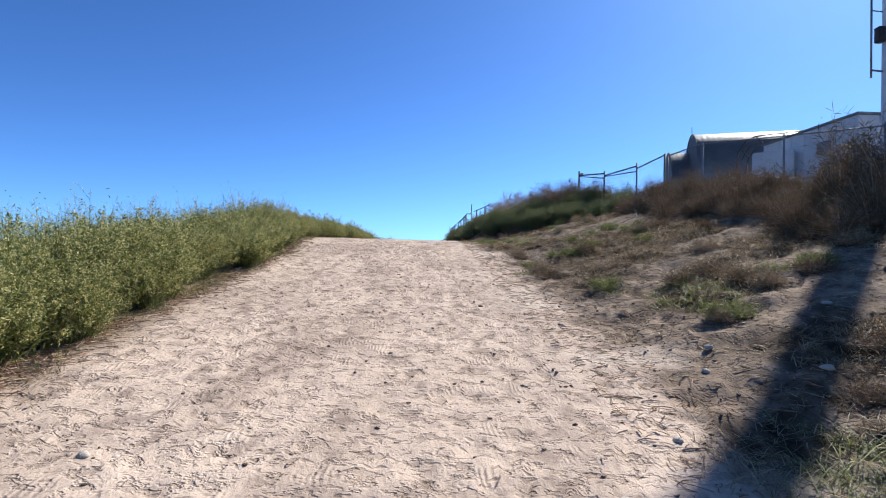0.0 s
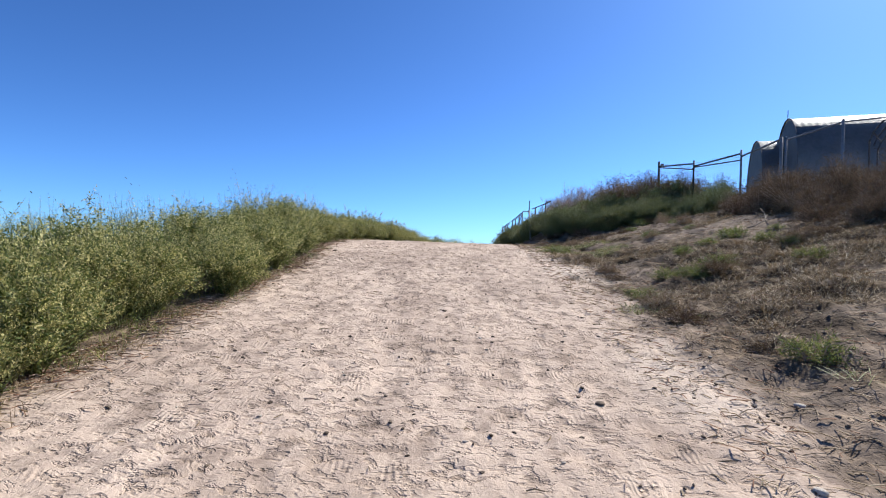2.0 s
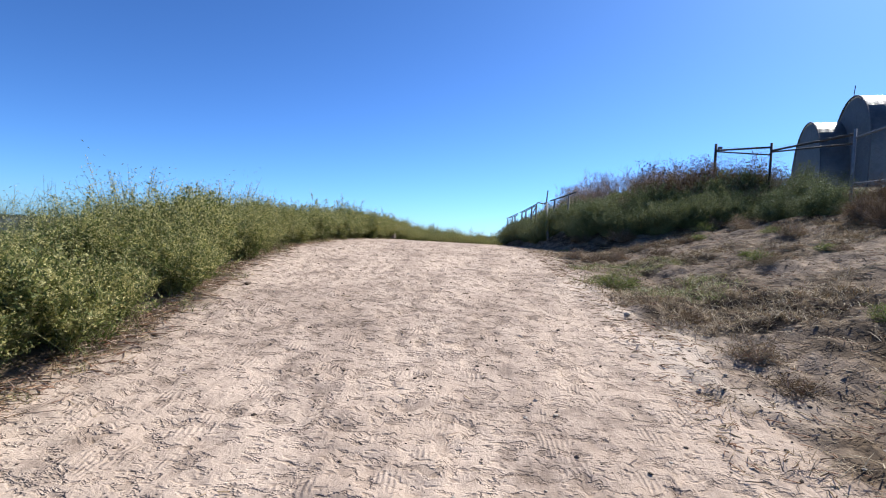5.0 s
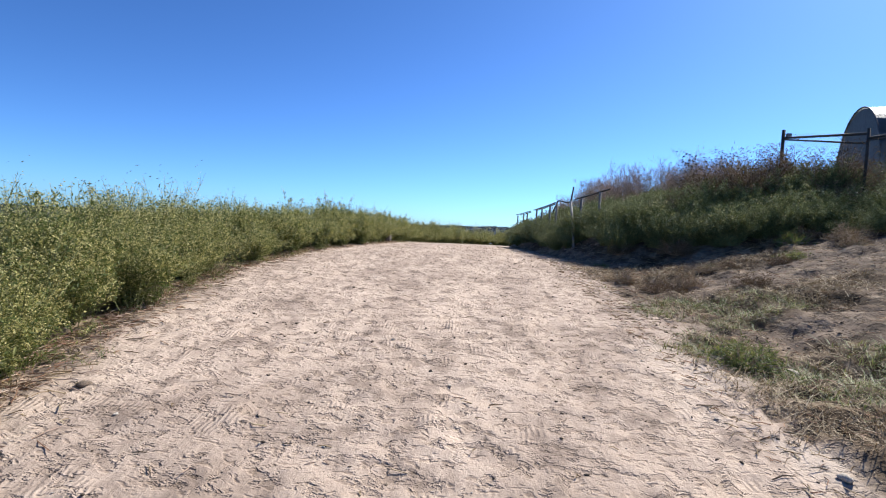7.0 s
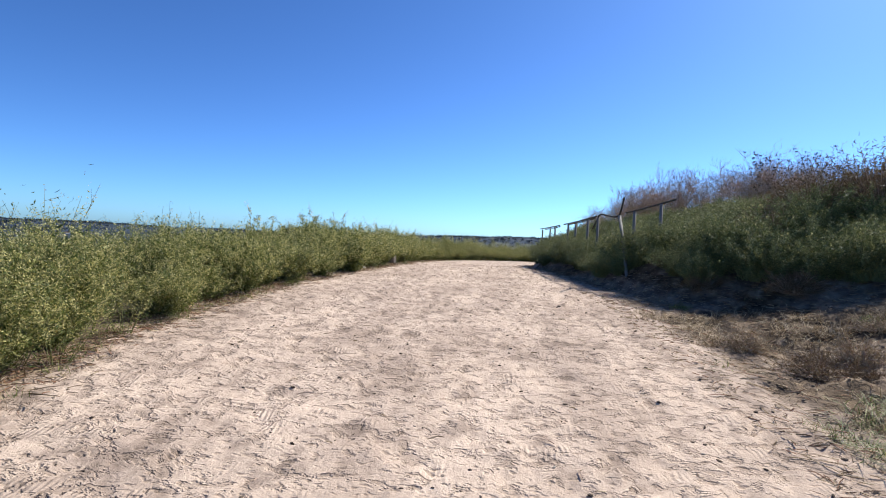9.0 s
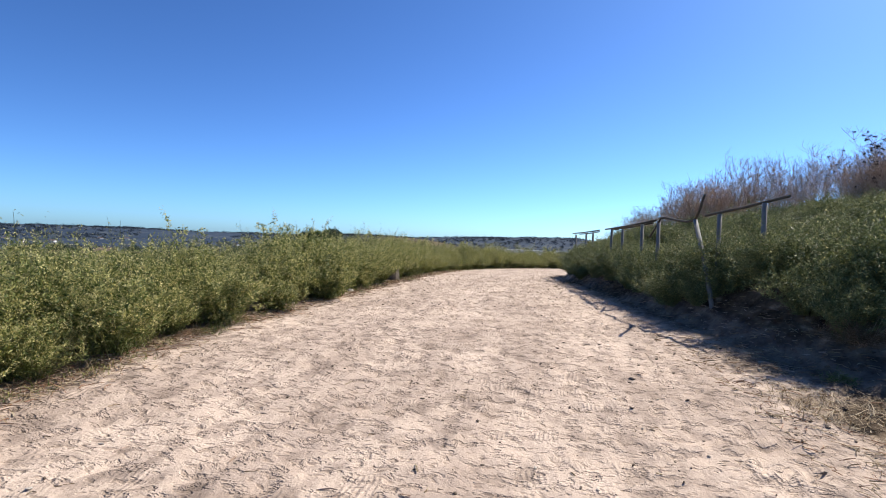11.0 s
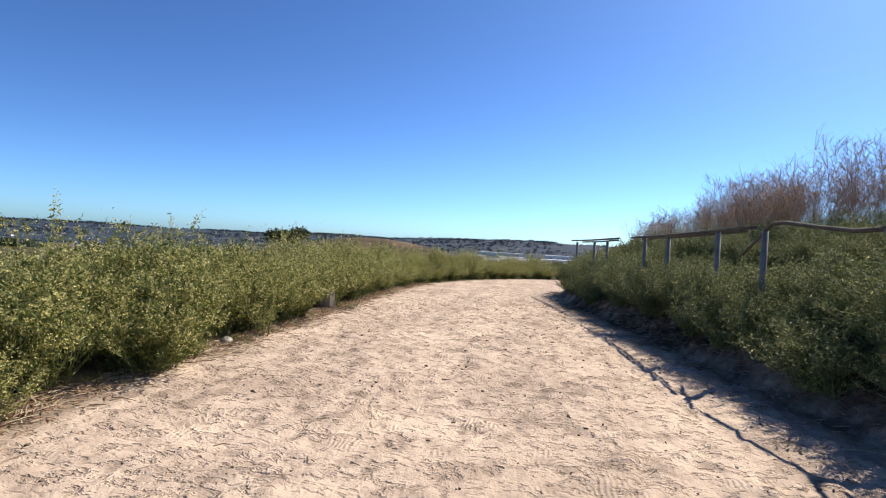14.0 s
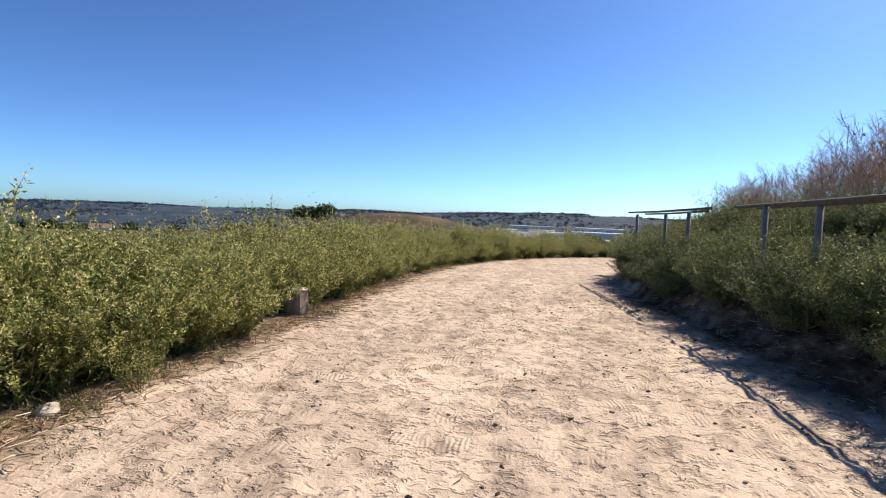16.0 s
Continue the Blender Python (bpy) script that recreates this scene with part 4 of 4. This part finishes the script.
def hut(apex, length, radius=2.75):
    """A barrel-roofed steel hut: apex is the top of its end wall."""
    base = at_ground(apex[0], apex[1]) - 0.2
    ob = thing("steel_hut", (apex[0], apex[1], base), "grey barrel-roofed steel storage hut behind the fence", "hut", "steel huts", turn=-16.0)
    tall = apex[2] - base
    wall = tall - radius
    arc = [(-radius, 0.0)] + [(-radius * math.cos(a), wall + radius * math.sin(a)) for a in (k * math.pi / 28 for k in range(29))] + [(radius, 0.0)]
    # the hut runs along its own +x; the end wall stands at x = 0, its width along y
    bm = bmesh.new()
    n = int(length / 0.16)
    rows = []
    for i in range(n + 1):
        k = 1 + 0.0012 * (i % 2)
        rows.append([bm.verts.new((i * length / n, y * k, z * k)) for y, z in arc])
    for a, b in zip(rows, rows[1:]):
        for k in range(len(arc) - 1):
            bm.faces.new((a[k], a[k + 1], b[k + 1], b[k]))
    bmesh.ops.solidify(bm, geom=list(bm.faces), thickness=0.04)
    bmesh.ops.recalc_face_normals(bm, faces=bm.faces)
    part("roof_shell", bm, M_HUT, ob)
    for x in (0.05, length - 0.05):
        bm = bmesh.new()
        a = [bm.verts.new((x - 0.03, y * 0.985, z * 0.985)) for y, z in arc]
        b = [bm.verts.new((x + 0.03, y * 0.985, z * 0.985)) for y, z in arc]
        bm.faces.new(a), bm.faces.new(b[::-1])
        for k in range(len(arc)):
            j = (k + 1) % len(arc)
            bm.faces.new((a[k], b[k], b[j], a[j]))
        bmesh.ops.recalc_face_normals(bm, faces=bm.faces)
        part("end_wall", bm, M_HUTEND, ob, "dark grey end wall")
    rim = tube([(-0.01, y * 1.004, z * 1.004) for y, z in arc], 0.035, 6)
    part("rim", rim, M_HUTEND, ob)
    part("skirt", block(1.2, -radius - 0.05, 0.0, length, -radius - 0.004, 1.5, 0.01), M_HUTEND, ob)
    return ob


def antenna(ob, x, y, z):
    part("roof_aerial", tube([(x, y, z - 0.05), (x, y, z + 0.2), (x - 0.05, y - 0.3, z + 0.45)], 0.02, 6), M_DARK, ob)


def mast():
    x, y = 14.2, 17.0
    g = at_ground(x, y)
    ob = thing("antenna_mast", (x, y, g), "tall pale steel mast with whip antennas behind the fence", "mast")
    part("mast_tube", tube([(0, 0, -0.3), (0, 0, 0.4), (0, 0, 8.0), (0, 0, 19.5)], 0.36, 20, 0.7), M_WHITE, ob)
    part("base_flange", tube([(0, 0, -0.25), (0, 0, 0.12)], 0.52, 20), M_GALV, ob)
    for dz, ln in ((4.1, 2.6), (7.2, 2.6)):
        arm = part("antenna_arm", tube([(-0.25, 0.10, dz), (-0.70, 0.02, dz)], 0.03), M_GALV, ob)
        part("arm_brace", tube([(-0.25, 0.10, dz + ln * 0.75), (-0.70, 0.02, dz + ln * 0.75)], 0.02), M_GALV, arm)
        part("whip_antenna", tube([(-0.70, 0.02, dz - 0.25), (-0.70, 0.02, dz + ln)], 0.03, 8), M_GALV, ob)
    part("cable_box", block(-0.55, -0.12, 5.0, -0.33, 0.12, 5.5, 0.02), M_DARK, ob)


def yard_buildings():
    g = at_ground(15.5, 21)
    top = 7.16 - g
    ob = thing("white_shed", (14.6, 19.0, g), "large pale metal shed with a flat roof behind the fence", "shed", turn=4.0)
    part("shell", block(0, 0, -0.3, 7.0, 5.2, top, 0.02), M_WHITE, ob)
    part("roof_edge", block(-0.06, -0.06, top + 0.004, 7.06, 5.26, top + 0.09, 0.01), M_GALV, ob)
    for k in range(7):
        part("wall_rib", block(-0.035, 0.35 + k * 0.75, 0.0, -0.003, 0.40 + k * 0.75, top - 0.05, 0.003), M_WHITE, ob)
        part("wall_rib", block(0.35 + k * 0.95, -0.035, 0.0, 0.40 + k * 0.95, -0.003, top - 0.05, 0.003), M_WHITE, ob)
    part("vent", block(-0.06, 1.2, 1.9, -0.037, 1.9, 2.4, 0.008), M_GALV, ob)
    # white cabinet with curved pipe rails over it
    g = at_ground(12.8, 22.0)
    ob = thing("white_tank_cabinet", (12.9, 22.7, g), "white steel cabinet with curved pipe guard rails on top", "cabinet", turn=-40.0)
    part("body", block(0, 0, 0, 1.5, 1.6, 2.35, 0.03), M_WHITE, ob)
    part("door", block(-0.03, 0.2, 0.2, -0.004, 0.9, 1.95, 0.01), M_WHITE, ob)
    part("louvre", block(-0.04, 1.05, 0.9, -0.004, 1.45, 1.7, 0.01), M_DARK, ob)
    for y in (0.15, 1.1, 2.05):
        part("hoop_rail", tube([(-0.6, y, 2.3), (-0.5, y, 2.6), (-0.25, y, 2.95), (0.1, y, 3.1), (2.3, y, 3.1), (2.4, y, 0.0)], 0.03, 8), M_DARK, ob)
    for z, x in ((3.1, 0.1), (3.1, 1.2), (2.6, -0.5)):
        part("cross_rail", tube([(x, 0.15, z), (x, 2.05, z)], 0.025, 8), M_DARK, ob)
    part("ladder_rail", tube([(-0.6, 0.15, 0.0), (-0.6, 0.15, 2.3)], 0.03, 8), M_DARK, ob)
    part("ladder_rail", tube([(-0.6, 2.05, 0.0), (-0.6, 2.05, 2.3)], 0.03, 8), M_DARK, ob)


def low_rail(name, posts, ends, label, mat=M_RAIL, r=0.022):
    ob = thing(name, (posts[0][0], posts[0][1], at_ground(posts[0][0], posts[0][1])), label, "railing", "low pipe rails")
    o = Vector(ob.matrix_world.translation)
    p, q = Vector(ends[0]) - o, Vector(ends[1]) - o
    part("rail", tube([p, p.lerp(q, 0.5) - Vector((0, 0, 0.012)), q], r), mat, ob, "weathered brown pipe rail")
    for x, y, z in posts:
        b = at_ground(x, y)
        part("post", tube([Vector((x, y, b - 0.25)) - o, Vector((x, y, z - 0.03)) - o], 0.036), M_PIPE, ob, "grey steel post")
    return ob


def rails():
    label = "weathered pipe rail on short posts above the track"
    low_rail("low_rail", [(-0.08, 39.73, 3.98), (0.23, 36.34, 4.03)], [(-0.154, 40.6, 4.0), (0.32, 35.4, 4.05)], label)
    low_rail("low_rail", [(0.47, 33.65, 4.08), (0.74, 30.74, 4.14)], [(0.40, 34.51, 4.06), (0.83, 29.82, 4.16)], label)
    low_rail("low_rail", [(0.13, 37.69, 3.98)], [(0.01, 39.2, 3.96), (0.36, 35.7, 4.01)], "weathered pipe rail half hidden by bank shrubs", r=0.019)
    low_rail("low_rail", [(0.60, 32.57, 4.07)], [(0.50, 34.0, 4.04), (0.84, 30.1, 4.12)], "weathered pipe rail half hidden by bank shrubs", r=0.019)
    low_rail("low_rail", [(1.35, 27.55, 4.23), (1.75, 26.85, 4.37)], [(1.22, 27.85, 4.18), (1.95, 26.53, 4.42)], "weathered pipe rail running up the bank")
    # the bent post
    x, y = 1.15, 26.88
    g = at_ground(x, y)
    ob = thing("bent_post", (x, y, g), "leaning grey steel post with bent top rail beside the track", "post")
    o = Vector((x, y, g))
    part("post", tube([Vector((x, y, g - 0.25)) - o, Vector((1.12, 27.38, 3.35)) - o, Vector((1.09, 27.95, 4.10)) - o], 0.037), M_PIPE, ob, "dented grey steel post")
    part("top_arm", tube([Vector(p) - o for p in ((1.06, 28.0, 4.10), (1.09, 27.93, 4.13), (1.08, 27.72, 4.24), (1.075, 27.43, 4.50))], 0.022), M_RAIL, ob, "brown bent pipe arm")
    part("bent_rail", tube([Vector(p) - o for p in ((1.09, 27.96, 4.10), (1.04, 28.3, 4.09), (0.97, 28.8, 4.14), (0.90, 29.3, 4.20), (0.86, 29.5, 4.19), (0.845, 29.62, 4.10))], 0.022), M_RAIL, ob, "brown sagging pipe rail")
    x2, y2 = 0.85, 29.62
    part("end_post", tube([Vector((x2, y2, at_ground(x2, y2) - 0.2)) - o, Vector((x2, y2, 4.14)) - o], 0.036), M_PIPE, ob)
    part("brace", tube([Vector((0.85, 29.6, 4.12)) - o, Vector((0.76, 29.98, 3.82)) - o], 0.02), M_RAIL, ob)


def stump():
    x, y = -5.55, 32.72
    g = at_ground(x, y)
    ob = thing("tree_stump", (x, y, g), "pale sawn-off wooden stump at the edge of the weeds", "stump")
    bm = bmesh.new()
    n, rows = 22, []
    for k, (z, r) in enumerate(((-0.1, 0.165), (0.10, 0.148), (0.22, 0.136), (0.322, 0.128))):
        rows.append([bm.verts.new((math.cos(a) * r * (1 + 0.07 * math.sin(5 * a) + 0.035 * (i % 2)), math.sin(a) * r * (1 + 0.07 * math.sin(5 * a) + 0.035 * (i % 2)), z))
                     for i, a in enumerate(j * 2 * math.pi / n for j in range(n))])
    for a, b in zip(rows, rows[1:]):
        for k in range(n):
            bm.faces.new((a[k], a[(k + 1) % n], b[(k + 1) % n], b[k]))
    bm.faces.new(rows[-1])
    bmesh.ops.recalc_face_normals(bm, faces=bm.faces)
    part("trunk", bm, M_BARK, ob, "grooved grey bark")
    part("cut_top", tube([(0, 0, 0.320), (0, 0, 0.342)], 0.136, 22), M_CUT, ob, "pale sawn top")


def dead_branch():
    r = np.random.default_rng(31)
    for x, y, turn in ((5.0, 14.6, 30), (5.5, 15.3, 75)):
        g = at_ground(x, y)
        ob = thing("dead_branch", (x, y, g), "bleached dead branch lying on the dry slope", "branch", "dead branches", turn=turn)
        ob.scale = (0.62, 0.62, 0.62)
        part("limb", tube([(-0.5, 0, 0.02), (-0.1, 0.05, 0.10), (0.3, 0.02, 0.30), (0.6, 0.1, 0.52)], 0.022, 6, 0.4), M_BARK, ob)
        part("twig", tube([(-0.1, 0.05, 0.10), (0.05, 0.25, 0.22), (0.1, 0.4, 0.40)], 0.012, 5, 0.4), M_BARK, ob)
        part("twig", tube([(0.2, 0.03, 0.24), (0.4, -0.18, 0.34), (0.5, -0.25, 0.5)], 0.010, 5, 0.4), M_BARK, ob)


chain_link_fence()
h = hut((16.2, 36.0, 10.55), 7.5, 2.9)
antenna(h, 0.0, -0.25, 10.55 - h.matrix_world.translation.z)
hut((15.8, 38.9, 9.90), 9.0, 3.0)
mast()
yard_buildings()
rails()
stump()
dead_branch()


# ---- far off: trees, houses and sheds in the valley ----
def tree_kind(r, tall, wide, label, leaves=900):
    ob = thing("tree", (0, 0, 0), label, "tree", "far trees")
    part("trunk", tube([(0, 0, -0.5), (0.05, 0, tall * 0.3), (0, 0.1, tall * 0.7)], 0.035 * tall, 8, 0.4), M_BARK, ob)
    c, lm = Cloud(), Cloud()
    for _ in range(16):
        a, el = r.uniform(0, 6.283), r.uniform(0.1, 1.4)
        p = np.array([math.cos(a) * math.cos(el) * wide * 0.8, math.sin(a) * math.cos(el) * wide * 0.8, tall * 0.45 + math.sin(el) * tall * 0.45])
        lm.stem((0, 0, tall * 0.35), p, 0.015 * tall, 0.004 * tall, 0)
        k = leaves // 16
        c.leaves(p + r.normal(0, 1, (k, 3)) * [wide * 0.24, wide * 0.24, tall * 0.10], wide * 0.24, wide * 0.08, 0, r)
    v, f, m = c.arrays()
    crown = new("crown", mesh_from("crown", v, f, [M_TREE]))
    v, f, m = lm.arrays()
    limbs = new("limbs", mesh_from("limbs", v, f, [M_BARK]))
    crown.parent, limbs.parent = ob, ob
    return ob


def far_trees():
    r = np.random.default_rng(41)
    kinds = [tree_kind(r, 6.0, 3.4, "dark round evergreen tree beyond the field") for _ in range(3)]
    eye = Vector((-2.36, 26.2, 3.8))
    places = [(-57.0, 143, 1.05, 0.80), (-52.8, 144, 0.90, 0.92)]
    # groves below the field to the left, and in the valley
    for _ in range(70):
        a, d = radians(r.uniform(-54, -20)), r.uniform(300, 700)
        places.append((eye.x + math.sin(a) * d, eye.y + math.cos(a) * d, r.uniform(0.8, 1.6), r.uniform(0.8, 1.3)))
    for _ in range(16):
        a, d = radians(r.uniform(5, 16)), r.uniform(300, 520)
        places.append((eye.x + math.sin(a) * d, eye.y + math.cos(a) * d, r.uniform(1.2, 2.0), r.uniform(0.8, 1.2)))
    for i, (x, y, s, q) in enumerate(places):
        m = pose(x, y, at_ground(x, y) - 0.2, 0, 0, i * 71 % 360) @ Matrix.Diagonal((s, s, s * q, 1))
        if i < 3:
            kinds[i].matrix_basis = m
        else:
            c = copy_thing(kinds[i % 3], Matrix.Identity(4))
            c.matrix_basis = m


def house(x, y, w, d, h, turn, label="white stucco house with a clay roof on the hillside"):
    g = at_ground(x, y)
    ob = thing("house", (x, y, g), label, "house", "far houses", turn=turn)
    part("shell", block(-w / 2, -d / 2, -2, w / 2, d / 2, h, 0.03), M_STUCCO, ob)
    bm = bmesh.new()
    e = 0.5
    v = [bm.verts.new(p) for p in ((-w / 2 - e, -d / 2 - e, h), (w / 2 + e, -d / 2 - e, h), (w / 2 + e, d / 2 + e, h), (-w / 2 - e, d / 2 + e, h), (-w / 2 - e, 0, h + d * 0.28), (w / 2 + e, 0, h + d * 0.28))]
    for f in ((0, 1, 5, 4), (2, 3, 4, 5), (0, 4, 3), (1, 2, 5), (3, 2, 1, 0)):
        bm.faces.new([v[k] for k in f])
    bmesh.ops.recalc_face_normals(bm, faces=bm.faces)
    part("roof", bm, M_ROOF, ob)
    for k in range(3):
        x0 = -w / 2 + (k + 0.5) * w / 3
        part("window", block(x0 - 0.6, -d / 2 - 0.06, h * 0.45, x0 + 0.6, -d / 2 - 0.005, h * 0.8, 0.02), M_GLASS, ob)
    return ob


def far_buildings():
    r = np.random.default_rng(42)
    house(-230, 265, 9, 8, 6.5, 35, "white two-storey house with a brown roof among trees")
    house(-330, 280, 11, 8, 5.0, 20)
    for _ in range(46):
        a, d = radians(r.uniform(-54, -14)), r.uniform(520, 1900)
        house(-2.4 + math.sin(a) * d, 26 + math.cos(a) * d, r.uniform(9, 16), r.uniform(8, 11), r.uniform(3.5, 6), r.uniform(-40, 40))
    for _ in range(14):
        a, d = radians(r.uniform(-5, 8)), r.uniform(1350, 1750)
        x, y = -2.4 + math.sin(a) * d, 26 + math.cos(a) * d
        w, dp, h = r.uniform(50, 150), r.uniform(30, 50), r.uniform(7, 11)
        ob = thing("warehouse", (x, y, at_ground(x, y)), "long low white warehouse on the valley floor", "warehouse", "far warehouses", turn=r.uniform(-12, 12))
        part("shell", block(-w / 2, -dp / 2, -3, w / 2, dp / 2, h, 0.05), M_STUCCO, ob)
        part("roof", block(-w / 2 - 0.3, -dp / 2 - 0.3, h + 0.004, w / 2 + 0.3, dp / 2 + 0.3, h + 0.5, 0.05), M_WHITE, ob)
        for k in range(4):
            x0 = -w / 2 + (k + 0.5) * w / 4
            part("bay_door", block(x0 - 1.8, -dp / 2 - 0.08, 0, x0 + 1.8, -dp / 2 - 0.005, 3.8, 0.02), M_GLASS, ob)


def far_woods():
    """Distant trees and scrub on the valley floor and the hills, each a loose clump of leaf blades."""
    r = np.random.default_rng(43)
    kinds = []
    for _ in range(6):
        c = Cloud()
        c.leaves(r.normal(0, 1, (22, 3)) * [0.55, 0.55, 0.22] + [0, 0, 0.30], 0.42, 0.24, 0, r, 0.2)
        kinds.append(c.arrays())
    n = 9000
    a, d = np.radians(r.uniform(-58, 30, n)), 420 + 2600 * r.random(n) ** 0.55
    x, y = -2.4 + np.sin(a) * d, 26 + np.cos(a) * d
    keep = fbm(x, y, 240, 3, 1) > 0.38 + 0.1 * r.random(n)
    p = np.stack([x, y, r.uniform(0, 6.28, n), r.uniform(3, 6.5, n) * (0.7 + d / 3600), r.integers(0, 6, n), r.uniform(0.7, 1.2, n)], 1)[keep]
    scatter("far_woods", kinds, p, [M_FARLEAF], "dark scrub and trees, tinted haze-blue, scattered over far hills", "woods")


far_trees()
far_woods()
far_buildings()
